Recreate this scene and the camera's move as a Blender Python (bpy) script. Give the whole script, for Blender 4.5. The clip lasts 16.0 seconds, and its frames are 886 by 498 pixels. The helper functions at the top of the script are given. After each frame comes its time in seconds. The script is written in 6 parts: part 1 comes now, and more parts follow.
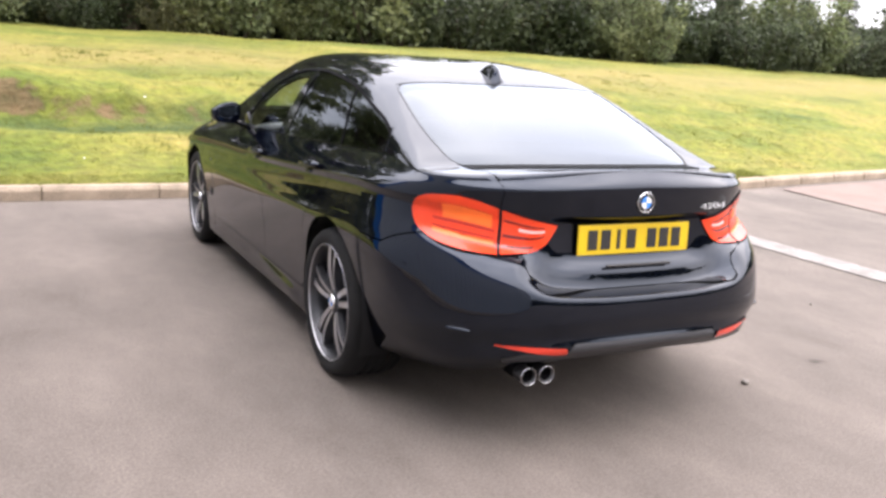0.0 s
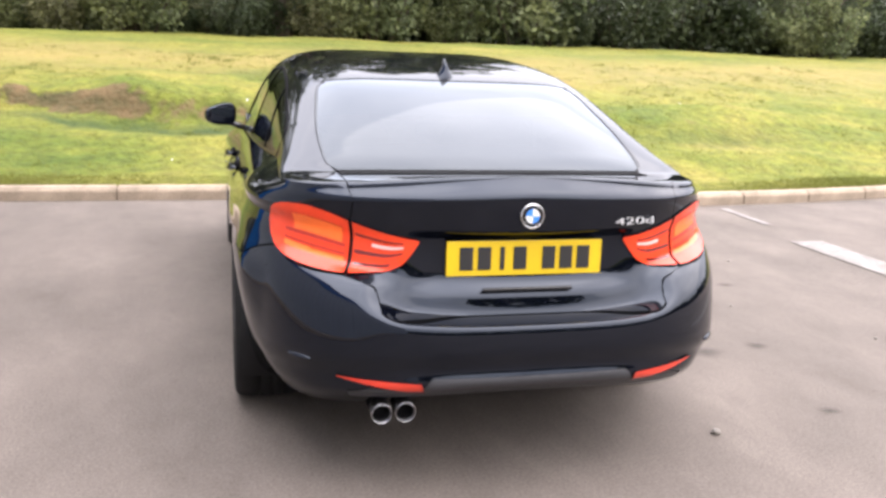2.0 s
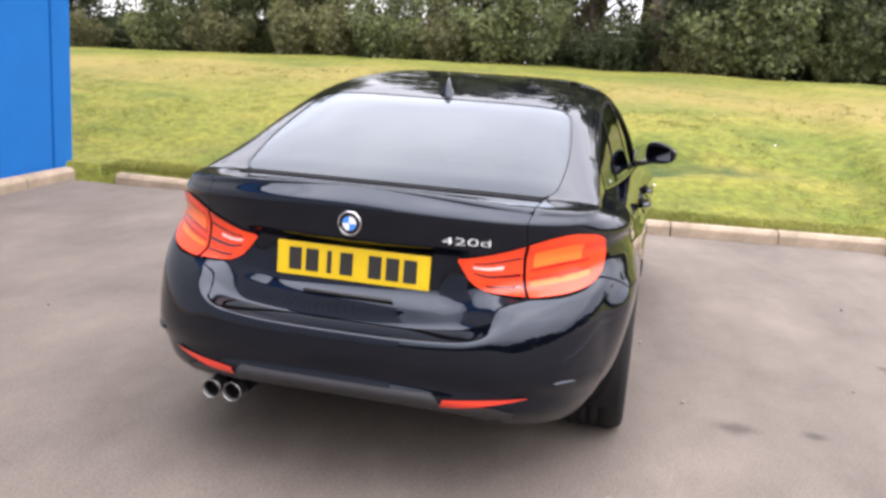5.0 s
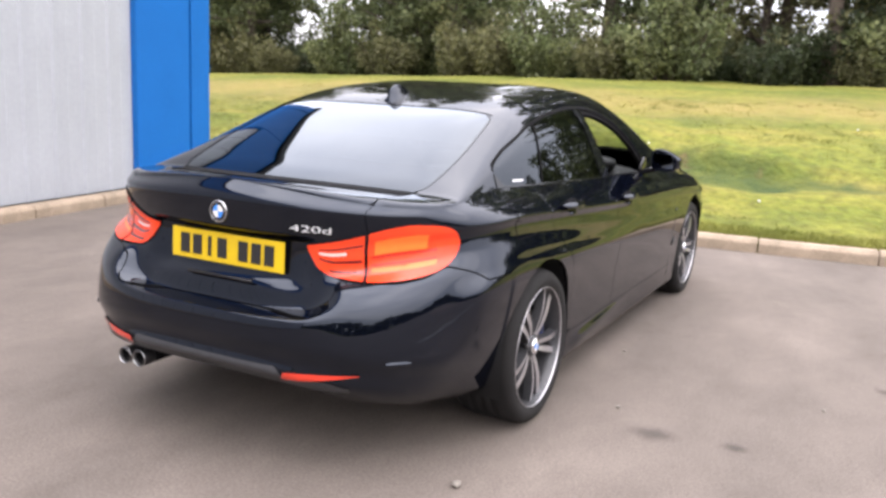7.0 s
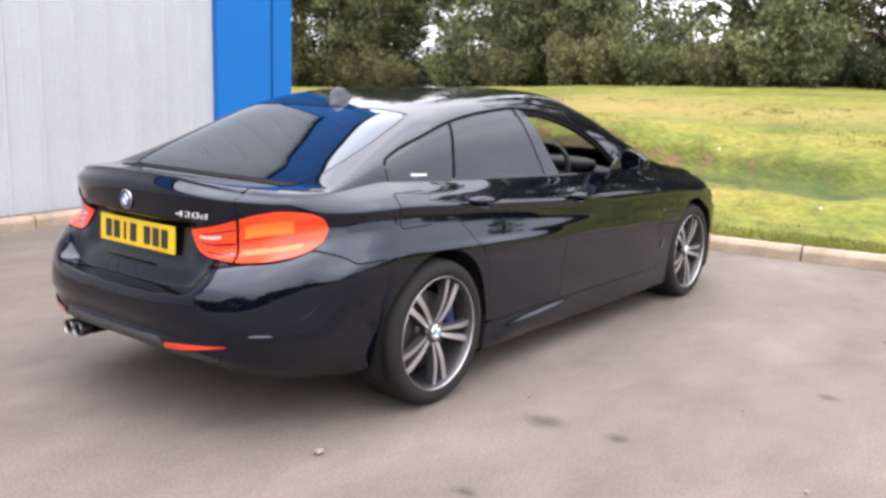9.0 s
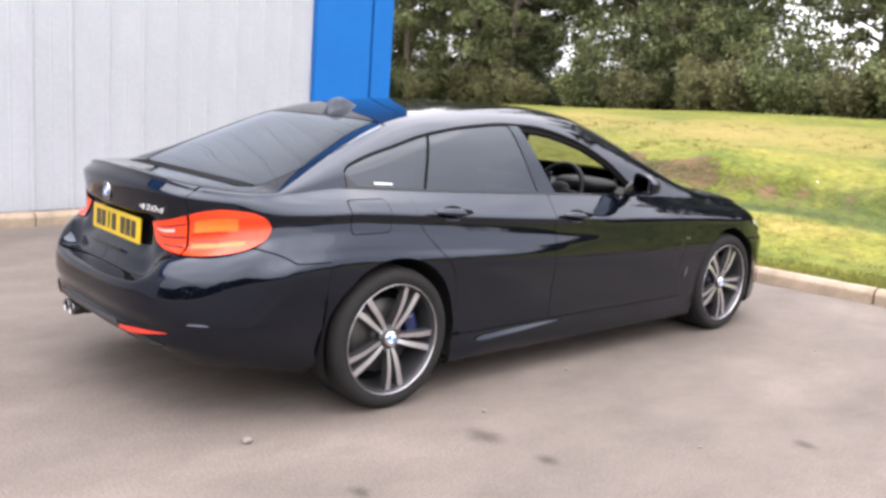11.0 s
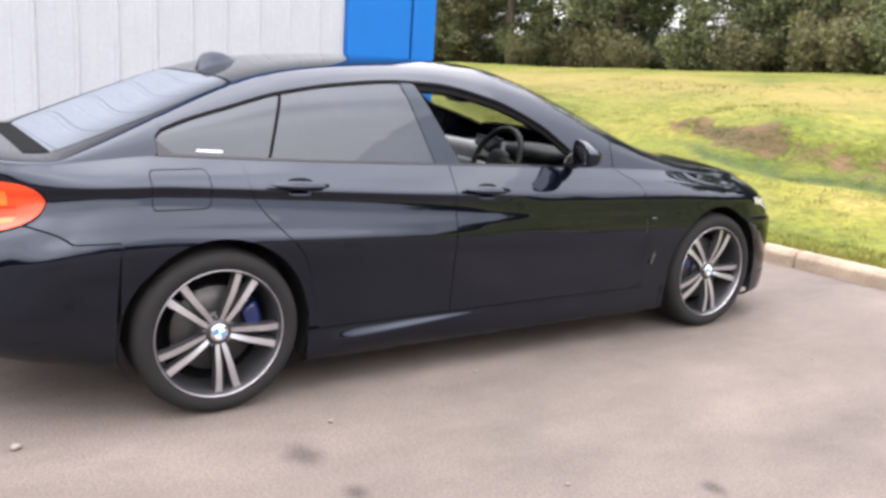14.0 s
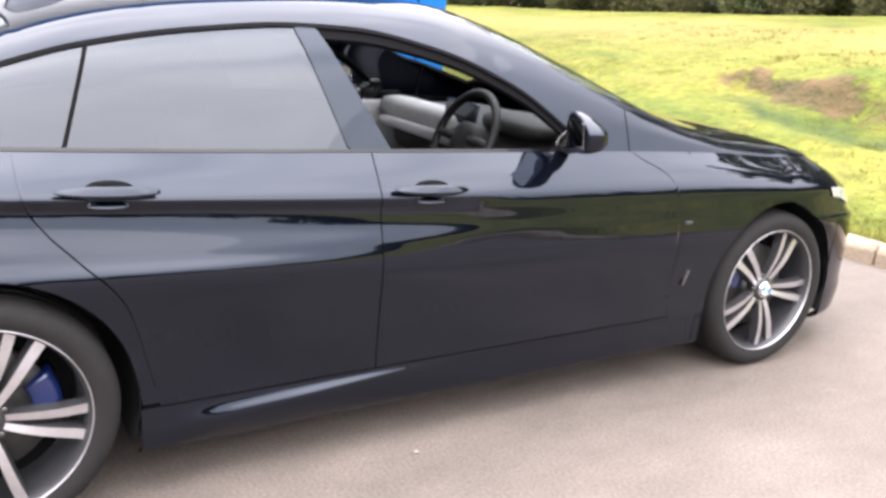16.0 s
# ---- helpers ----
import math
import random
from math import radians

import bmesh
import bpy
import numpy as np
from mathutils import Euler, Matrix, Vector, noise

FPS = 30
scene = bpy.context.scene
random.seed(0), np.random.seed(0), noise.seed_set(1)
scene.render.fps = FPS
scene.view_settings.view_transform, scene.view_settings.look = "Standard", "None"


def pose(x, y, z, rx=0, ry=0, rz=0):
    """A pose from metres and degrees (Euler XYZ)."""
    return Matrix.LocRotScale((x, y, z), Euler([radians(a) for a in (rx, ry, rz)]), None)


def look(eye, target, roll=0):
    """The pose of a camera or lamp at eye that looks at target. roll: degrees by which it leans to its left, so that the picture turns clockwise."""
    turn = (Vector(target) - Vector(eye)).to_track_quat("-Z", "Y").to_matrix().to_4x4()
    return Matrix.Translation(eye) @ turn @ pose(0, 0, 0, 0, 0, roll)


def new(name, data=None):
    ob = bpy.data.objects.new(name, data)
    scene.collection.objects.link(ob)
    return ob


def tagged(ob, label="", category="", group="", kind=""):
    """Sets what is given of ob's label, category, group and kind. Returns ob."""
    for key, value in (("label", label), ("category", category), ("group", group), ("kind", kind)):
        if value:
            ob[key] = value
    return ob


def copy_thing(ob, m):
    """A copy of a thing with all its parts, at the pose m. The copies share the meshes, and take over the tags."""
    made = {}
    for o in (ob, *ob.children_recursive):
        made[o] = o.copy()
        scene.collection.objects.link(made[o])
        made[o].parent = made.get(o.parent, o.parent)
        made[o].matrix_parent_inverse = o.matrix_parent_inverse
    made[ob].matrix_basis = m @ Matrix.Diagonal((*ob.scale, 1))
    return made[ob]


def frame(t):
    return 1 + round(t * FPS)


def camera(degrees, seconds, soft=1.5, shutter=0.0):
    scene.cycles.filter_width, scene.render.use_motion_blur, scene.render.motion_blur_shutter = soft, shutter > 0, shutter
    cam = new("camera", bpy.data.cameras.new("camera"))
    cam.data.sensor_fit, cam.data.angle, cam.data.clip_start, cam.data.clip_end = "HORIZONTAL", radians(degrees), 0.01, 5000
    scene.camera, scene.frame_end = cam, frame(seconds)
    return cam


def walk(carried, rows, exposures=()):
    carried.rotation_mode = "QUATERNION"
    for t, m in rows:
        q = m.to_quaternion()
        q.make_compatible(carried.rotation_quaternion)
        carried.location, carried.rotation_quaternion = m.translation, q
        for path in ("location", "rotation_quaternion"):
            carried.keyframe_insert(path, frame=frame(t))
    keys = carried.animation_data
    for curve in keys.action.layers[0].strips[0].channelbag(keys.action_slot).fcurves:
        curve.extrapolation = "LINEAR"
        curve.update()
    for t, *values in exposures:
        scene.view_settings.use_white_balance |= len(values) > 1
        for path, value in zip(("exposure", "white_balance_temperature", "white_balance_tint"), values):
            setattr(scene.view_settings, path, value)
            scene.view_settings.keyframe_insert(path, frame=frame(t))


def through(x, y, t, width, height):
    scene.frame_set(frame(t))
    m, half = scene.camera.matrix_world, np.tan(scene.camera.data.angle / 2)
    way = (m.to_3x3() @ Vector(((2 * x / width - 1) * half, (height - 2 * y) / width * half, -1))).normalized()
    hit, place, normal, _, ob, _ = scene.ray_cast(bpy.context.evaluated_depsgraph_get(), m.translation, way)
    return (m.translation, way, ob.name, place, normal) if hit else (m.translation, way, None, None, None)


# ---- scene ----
cam = camera(54.6, 16.0, soft=3.1)
METRES = 9.22  # length of the walk
ROWS = [
    (0.0, 0.0, 0.0, 0.0, 1.05, -14.03, -4.22),
    (0.5, 0.0225, 0.0122, 0.0017, 1.29, -15.27, -3.91),
    (1.0, 0.0594, 0.0163, 0.0031, 5.24, -15.25, -2.62),
    (1.5, 0.086, 0.0334, 0.0003, 10.09, -15.06, -2.67),
    (2.0, 0.1127, 0.0561, 0.0018, 13.4, -14.63, -2.67),
    (2.5, 0.152, 0.0622, 0.0025, 18.4, -14.06, -2.36),
    (3.0, 0.1792, 0.0786, 0.0003, 21.82, -14.0, -2.67),
    (5.5, 0.3219, 0.1616, 0.0039, 46.54, -13.48, -2.98),
    (6.0, 0.3461, 0.18, 0.0024, 50.1, -13.48, -3.25),
    (6.5, 0.362, 0.2053, 0.0027, 54.14, -13.35, -4.58),
    (7.0, 0.3946, 0.2253, 0.0027, 55.72, -12.85, -1.78),
    (7.5, 0.4157, 0.2432, 0.0016, 58.52, -12.78, -1.25),
    (8.0, 0.4251, 0.2688, 0.0006, 61.72, -13.29, -3.5),
    (8.5, 0.4529, 0.2911, 0.0008, 64.11, -12.11, -2.33),
    (9.0, 0.4724, 0.3108, 0.0002, 65.63, -12.21, -0.64),
    (11.5, 0.5253, 0.4188, 0.0013, 78.31, -11.74, -2.54),
    (12.0, 0.5384, 0.4461, 0.0019, 79.92, -12.62, -1.64),
    (12.5, 0.5285, 0.4673, 0.0001, 80.45, -11.99, -1.88),
    (13.0, 0.5096, 0.4855, -0.0, 81.07, -12.16, -1.9),
    (13.5, 0.4874, 0.5107, -0.0012, 82.76, -12.76, 0.47),
    (14.0, 0.4608, 0.5276, -0.0032, 84.7, -13.79, -1.83),
    (14.5, 0.4259, 0.5435, -0.0043, 83.33, -14.55, -2.01),
    (15.0, 0.393, 0.5647, -0.0071, 85.5, -14.76, 0.17),
    (15.5, 0.3616, 0.5759, -0.0096, 88.59, -16.52, -1.42),
    (16.0, 0.3234, 0.5807, -0.0099, 87.75, -17.28, -1.52),
]
# the car stands along +y with its rear axle over the origin
START = pose(-2.098, -3.378, 1.359) @ pose(0, 0, 0, 1.97) @ pose(0, 0, 0, 0, 0, -27.7)
walk(cam, [(t, START @ pose(METRES * x, METRES * y, METRES * z, 90 + pitch, roll, yaw)) for t, x, y, z, yaw, pitch, roll in ROWS],
     [(0.0, 1.98, 7000, 17), (3.0, 2.02, 7000, 17), (5.5, 1.84, 7000, 17), (8.0, 1.9, 7000, 17), (12.5, 2.03, 7000, 17), (14.5, 2.1, 7000, 17), (16.0, 2.55, 7000, 17)])

# ---- world, sun, exposure ----
SUN_ELEV, SUN_AZ = 62.0, 125.0
world = bpy.data.worlds.new("overcast_sky")
scene.world = world
world.use_nodes = True
wn, wl = world.node_tree.nodes, world.node_tree.links
wn.clear()
w_out = wn.new("ShaderNodeOutputWorld")
w_bg = wn.new("ShaderNodeBackground")
w_sky = wn.new("ShaderNodeTexSky")
w_sky.sky_type, w_sky.sun_disc = "NISHITA", False
w_sky.sun_elevation, w_sky.sun_rotation = radians(SUN_ELEV), radians(SUN_AZ)
w_sky.air_density, w_sky.dust_density = 1.0, 2.0
w_map = wn.new("ShaderNodeMapping")
w_map.inputs["Scale"].default_value = (1.6, 1.6, 4.0)
w_tc = wn.new("ShaderNodeTexCoord")
w_noise = wn.new("ShaderNodeTexNoise")
w_noise.inputs["Scale"].default_value, w_noise.inputs["Detail"].default_value = 1.7, 5.0
w_ramp = wn.new("ShaderNodeValToRGB")
w_ramp.color_ramp.elements[0].position, w_ramp.color_ramp.elements[0].color = 0.3, (6.9, 7.5, 8.7, 1)
w_ramp.color_ramp.elements[1].position, w_ramp.color_ramp.elements[1].color = 0.72, (11.2, 11.6, 12.4, 1)
w_mix = wn.new("ShaderNodeMix")
w_mix.data_type = "RGBA"
w_mix.inputs[0].default_value = 0.85
wl.new(w_tc.outputs["Generated"], w_map.inputs["Vector"])
wl.new(w_map.outputs["Vector"], w_noise.inputs["Vector"])
wl.new(w_noise.outputs["Fac"], w_ramp.inputs["Fac"])
wl.new(w_sky.outputs["Color"], w_mix.inputs[6])
w_sep = wn.new("ShaderNodeSeparateXYZ")
wl.new(w_tc.outputs["Generated"], w_sep.inputs[0])
w_up = wn.new("ShaderNodeMapRange")  # an overcast sky is brighter overhead
w_up.inputs["From Min"].default_value, w_up.inputs["From Max"].default_value = 0.0, 1.0
w_up.inputs["To Min"].default_value, w_up.inputs["To Max"].default_value = 0.36, 1.71
wl.new(w_sep.outputs["Z"], w_up.inputs["Value"])
w_mul = wn.new("ShaderNodeVectorMath")
w_mul.operation = "SCALE"
wl.new(w_ramp.outputs["Color"], w_mul.inputs[0])
wl.new(w_up.outputs["Result"], w_mul.inputs["Scale"])
wl.new(w_mul.outputs["Vector"], w_mix.inputs[7])
wl.new(w_mix.outputs[2], w_bg.inputs["Color"])
w_bg.inputs["Strength"].default_value = 0.12
wl.new(w_bg.outputs["Background"], w_out.inputs["Surface"])

sun_data = bpy.data.lights.new("sun", "SUN")
sun_data.energy, sun_data.angle, sun_data.color = 0.66, radians(110), (1.0, 0.94, 0.85)
sun = new("sun", sun_data)
sun_dir = Vector((math.sin(radians(SUN_AZ)) * math.cos(radians(SUN_ELEV)), math.cos(radians(SUN_AZ)) * math.cos(radians(SUN_ELEV)), math.sin(radians(SUN_ELEV))))
sun.matrix_world = look(sun_dir * 60, (0, 0, 0))


# ---- materials ----
def material(name, color, rough=0.6, metal=0.0, vary=0.0, scale=8.0, bump=0.0, bump_scale=60.0, color2=None, scale2=None, vary2=0.0, coat=0.0, spec=0.5, random_island=0.0, coat_rough=0.03):
    """A Principled material with colour variation at two scales and fine relief."""
    m = bpy.data.materials.new(name)
    m.use_nodes = True
    n, l = m.node_tree.nodes, m.node_tree.links
    b = n["Principled BSDF"]
    b.inputs["Roughness"].default_value, b.inputs["Metallic"].default_value = rough, metal
    b.inputs["Coat Weight"].default_value, b.inputs["Coat Roughness"].default_value = coat, coat_rough
    b.inputs["Specular IOR Level"].default_value = spec
    b.inputs["Base Color"].default_value = (*color, 1)
    tc = n.new("ShaderNodeTexCoord")
    last = None
    if vary or color2:
        tex = n.new("ShaderNodeTexNoise")
        tex.inputs["Scale"].default_value, tex.inputs["Detail"].default_value, tex.inputs["Roughness"].default_value = scale, 6.0, 0.62
        l.new(tc.outputs["Object"], tex.inputs["Vector"])
        ramp = n.new("ShaderNodeValToRGB")
        c2 = color2 or tuple(max(0, c * (1 - vary)) for c in color)
        ramp.color_ramp.elements[0].position, ramp.color_ramp.elements[0].color = 0.34, (*c2, 1)
        ramp.color_ramp.elements[1].position, ramp.color_ramp.elements[1].color = 0.66, (*color, 1)
        l.new(tex.outputs["Fac"], ramp.inputs["Fac"])
        last = ramp.outputs["Color"]
    if vary2 and last:
        tex2 = n.new("ShaderNodeTexNoise")
        tex2.inputs["Scale"].default_value, tex2.inputs["Detail"].default_value = scale2 or scale * 12, 4.0
        l.new(tc.outputs["Object"], tex2.inputs["Vector"])
        mul = n.new("ShaderNodeMapRange")
        mul.inputs["From Min"].default_value, mul.inputs["From Max"].default_value = 0.25, 0.75
        mul.inputs["To Min"].default_value, mul.inputs["To Max"].default_value = 1 - vary2, 1 + vary2
        l.new(tex2.outputs["Fac"], mul.inputs["Value"])
        hsv = n.new("ShaderNodeHueSaturation")
        l.new(mul.outputs["Result"], hsv.inputs["Value"])
        l.new(last, hsv.inputs["Color"])
        last = hsv.outputs["Color"]
    if random_island:
        geo = n.new("ShaderNodeNewGeometry")
        mr = n.new("ShaderNodeMapRange")
        mr.inputs["To Min"].default_value, mr.inputs["To Max"].default_value = 1 - random_island, 1 + random_island
        l.new(geo.outputs["Random Per Island"], mr.inputs["Value"])
        hsv = n.new("ShaderNodeHueSaturation")
        l.new(mr.outputs["Result"], hsv.inputs["Value"])
        if last:
            l.new(last, hsv.inputs["Color"])
        else:
            hsv.inputs["Color"].default_value = (*color, 1)
        last = hsv.outputs["Color"]
    if last:
        l.new(last, b.inputs["Base Color"])
    if bump:
        tb = n.new("ShaderNodeTexNoise")
        tb.inputs["Scale"].default_value, tb.inputs["Detail"].default_value = bump_scale, 5.0
        l.new(tc.outputs["Object"], tb.inputs["Vector"])
        bn = n.new("ShaderNodeBump")
        bn.inputs["Strength"].default_value, bn.inputs["Distance"].default_value = bump, 0.01
        l.new(tb.outputs["Fac"], bn.inputs["Height"])
        l.new(bn.outputs["Normal"], b.inputs["Normal"])
    return m


def glass_material(name, tint, face=0.06, power=4.5, top=1.0, rough=0.008):
    """A thin tinted pane: a coloured pass-through with a mirror gloss that grows at a slant."""
    m = bpy.data.materials.new(name)
    m.use_nodes = True
    n, l = m.node_tree.nodes, m.node_tree.links
    n.clear()
    out, mix = n.new("ShaderNodeOutputMaterial"), n.new("ShaderNodeMixShader")
    tr, gl, lw = n.new("ShaderNodeBsdfTransparent"), n.new("ShaderNodeBsdfGlossy"), n.new("ShaderNodeLayerWeight")
    tr.inputs["Color"].default_value = (*tint, 1)
    gl.inputs["Roughness"].default_value = rough
    gl.inputs["Color"].default_value = (0.79, 0.86, 0.94, 1)
    lw.inputs["Blend"].default_value = 0.5
    up, sc = n.new("ShaderNodeMath"), n.new("ShaderNodeMapRange")
    up.operation = "POWER"
    up.inputs[1].default_value = power
    sc.inputs["To Min"].default_value, sc.inputs["To Max"].default_value = face, top
    l.new(lw.outputs["Facing"], up.inputs[0])
    l.new(up.outputs[0], sc.inputs["Value"])
    l.new(sc.outputs["Result"], mix.inputs["Fac"])
    l.new(tr.outputs["BSDF"], mix.inputs[1])
    l.new(gl.outputs["BSDF"], mix.inputs[2])
    l.new(mix.outputs["Shader"], out.inputs["Surface"])
    return m


PAINT = material("black_car_paint", (0.0013, 0.0018, 0.004), rough=0.02, spec=0.54)
PAINT.node_tree.nodes["Principled BSDF"].inputs["Specular Tint"].default_value = (0.76, 0.85, 1.0, 1)
PAINT_SATIN = material("dark_grey_bumper_insert", (0.035, 0.036, 0.04), rough=0.42, vary=0.15, scale=30)
PILLAR_BLACK = material("gloss_black_pillar", (0.004, 0.0045, 0.006), rough=0.03, spec=0.5)
PILLAR_BLACK.node_tree.nodes["Principled BSDF"].inputs["Specular Tint"].default_value = (0.72, 0.84, 1.0, 1)
TRIM = material("gloss_black_trim", (0.004, 0.004, 0.005), rough=0.1, spec=0.5)
RUBBER = material("tyre_rubber", (0.009, 0.0085, 0.0085), rough=0.85, vary=0.25, scale=14, bump=0.15, bump_scale=90, spec=0.3)
PLASTIC = material("black_plastic", (0.006, 0.006, 0.0065), rough=0.6, vary=0.2, scale=20, spec=0.3)
ALLOY = material("machined_alloy", (0.5, 0.49, 0.51), rough=0.32, metal=0.85, vary=0.12, scale=40)
ALLOY_DARK = material("dark_grey_alloy", (0.045, 0.046, 0.05), rough=0.35, metal=0.4, vary=0.15, scale=30)
CHROME = material("chrome", (0.8, 0.8, 0.82), rough=0.07, metal=1.0)
EXHAUST_DARK = material("dark_exhaust_steel", (0.03, 0.03, 0.032), rough=0.3, metal=0.6, vary=0.3, scale=40)
EXHAUST_STEEL = material("exhaust_steel", (0.55, 0.55, 0.57), rough=0.18, metal=1.0, vary=0.2, scale=30)
STEEL = material("brake_steel", (0.08, 0.077, 0.075), rough=0.45, metal=0.7, vary=0.25, scale=30)
CALIPER = material("blue_caliper_paint", (0.0015, 0.009, 0.055), rough=0.3, coat=0.5)
LAMP_RED = material("red_lamp_lens", (0.72, 0.05, 0.013), rough=0.2, coat=0.35, spec=0.3, vary=0.15, scale=18)
LAMP_ORANGE = material("orange_lamp_lens", (0.86, 0.15, 0.025), rough=0.2, coat=0.35, spec=0.3, vary=0.12, scale=22)
LAMP_PALE = material("pale_pink_lamp_strip", (0.6, 0.42, 0.38), rough=0.2, coat=1.0)
LAMP_DARK = material("dark_red_lamp_strip", (0.1, 0.006, 0.006), rough=0.15, coat=1.0)
LAMP_MID = material("deep_red_lamp_strip", (0.36, 0.016, 0.008), rough=0.2, coat=0.5)
REFLECTOR = material("red_reflector", (0.525, 0.028, 0.0105), rough=0.2, coat=1.0, bump=0.2, bump_scale=300)
HEADLAMP = material("clear_headlamp", (0.5, 0.5, 0.52), rough=0.08, metal=0.5, coat=1.0)
PLATE_YELLOW = material("yellow_plate", (0.56, 0.38, 0.008), rough=0.35, vary=0.05, scale=10)
PLATE_BLACK = material("plate_black", (0.012, 0.012, 0.012), rough=0.45)
BADGE_BLUE = material("badge_blue", (0.03, 0.2, 0.6), rough=0.15, coat=1.0)
BADGE_WHITE = material("badge_white", (0.64, 0.64, 0.64), rough=0.15, coat=1.0)
GLASS_DARK = glass_material("privacy_glass", (0.02, 0.021, 0.024), 0.06, 5.9, 2.7)
GLASS_SIDE = glass_material("privacy_side_glass", (0.02, 0.021, 0.024), 0.07, 5.0, 0.75)
GLASS_CLEAR = glass_material("clear_glass", (0.72, 0.76, 0.74))
SEAT_CLOTH = material("black_leather", (0.008, 0.008, 0.009), rough=0.55, vary=0.3, scale=25, bump=0.15, bump_scale=120, spec=0.3)
CABIN_LIGHT = material("pale_grey_cabin_trim", (0.2, 0.2, 0.21), rough=0.6, vary=0.15, scale=20)
CABIN_DARK = material("dark_cabin_plastic", (0.009, 0.009, 0.01), rough=0.6, vary=0.2, scale=25, spec=0.3)
MIRROR = material("door_mirror_silver", (0.32, 0.35, 0.39), rough=0.03, metal=1.0)
SATIN_SILVER = material("satin_silver_trim", (0.6, 0.6, 0.62), rough=0.3, metal=0.9)
SCREEN = material("dark_screen", (0.01, 0.012, 0.016), rough=0.08)

KERB_CONCRETE = material("kerb_concrete", (0.3, 0.235, 0.172), rough=0.88, color2=(0.18, 0.14, 0.1), scale=4, scale2=70, vary2=0.25, bump=0.5, bump_scale=70)
CLAD_GREY = material("grey_metal_cladding", (0.325, 0.344, 0.37), rough=0.36, vary=0.08, scale=1.6, vary2=0.05, scale2=24, spec=0.4)
CLAD_BLUE = material("blue_metal_cladding", (0.001, 0.106, 0.36), rough=0.5, spec=0.2, vary=0.07, scale=2.0, vary2=0.04, scale2=30)
DARK_GAP = material("dark_gap", (0.003, 0.003, 0.0035), rough=0.9, spec=0.1)
LINE_WHITE = material("worn_white_line", (0.215, 0.2, 0.186), rough=0.8, color2=(0.12, 0.106, 0.096), scale=6, vary2=0.4, scale2=60, bump=0.3, bump_scale=160)
STAIN = material("oil_stained_tarmac", (0.05, 0.044, 0.04), rough=0.8, vary=0.35, scale=14, vary2=0.3, scale2=160, bump=0.5, bump_scale=220)
BARK = material("bark", (0.085, 0.065, 0.048), rough=0.9, vary=0.5, scale=7, vary2=0.3, scale2=60, bump=0.8, bump_scale=30)
STONE = material("pale_stone", (0.214, 0.194, 0.168), rough=0.85, vary=0.35, scale=40)


def leaf_material(name, c1, c2, rand, through=0.35):
    """Leaves and blades, which let some light through."""
    m = material(name, c1, rough=0.55, color2=c2, scale=0.7, random_island=rand, spec=0.3)
    n, l = m.node_tree.nodes, m.node_tree.links
    b, out = n["Principled BSDF"], n["Material Output"]
    tl, mix = n.new("ShaderNodeBsdfTranslucent"), n.new("ShaderNodeMixShader")
    l.new(b.inputs["Base Color"].links[0].from_socket, tl.inputs["Color"])
    mix.inputs["Fac"].default_value = through
    l.new(b.outputs["BSDF"], mix.inputs[1])
    l.new(tl.outputs["BSDF"], mix.inputs[2])
    l.new(mix.outputs["Shader"], out.inputs["Surface"])
    return m


LEAF = leaf_material("tree_leaves", (0.18, 0.195, 0.088), (0.075, 0.1, 0.043), 0.6, 0.42)
LEAF_DARK = leaf_material("hedge_leaves", (0.068, 0.082, 0.04), (0.025, 0.038, 0.016), 0.55)
LEAF_PALE = leaf_material("pale_shrub_leaves", (0.17, 0.166, 0.077), (0.092, 0.094, 0.042), 0.5, 0.42)
GRASS_BLADE = leaf_material("grass_blades", (0.17, 0.165, 0.04), (0.115, 0.13, 0.028), 0.1, 0.5)


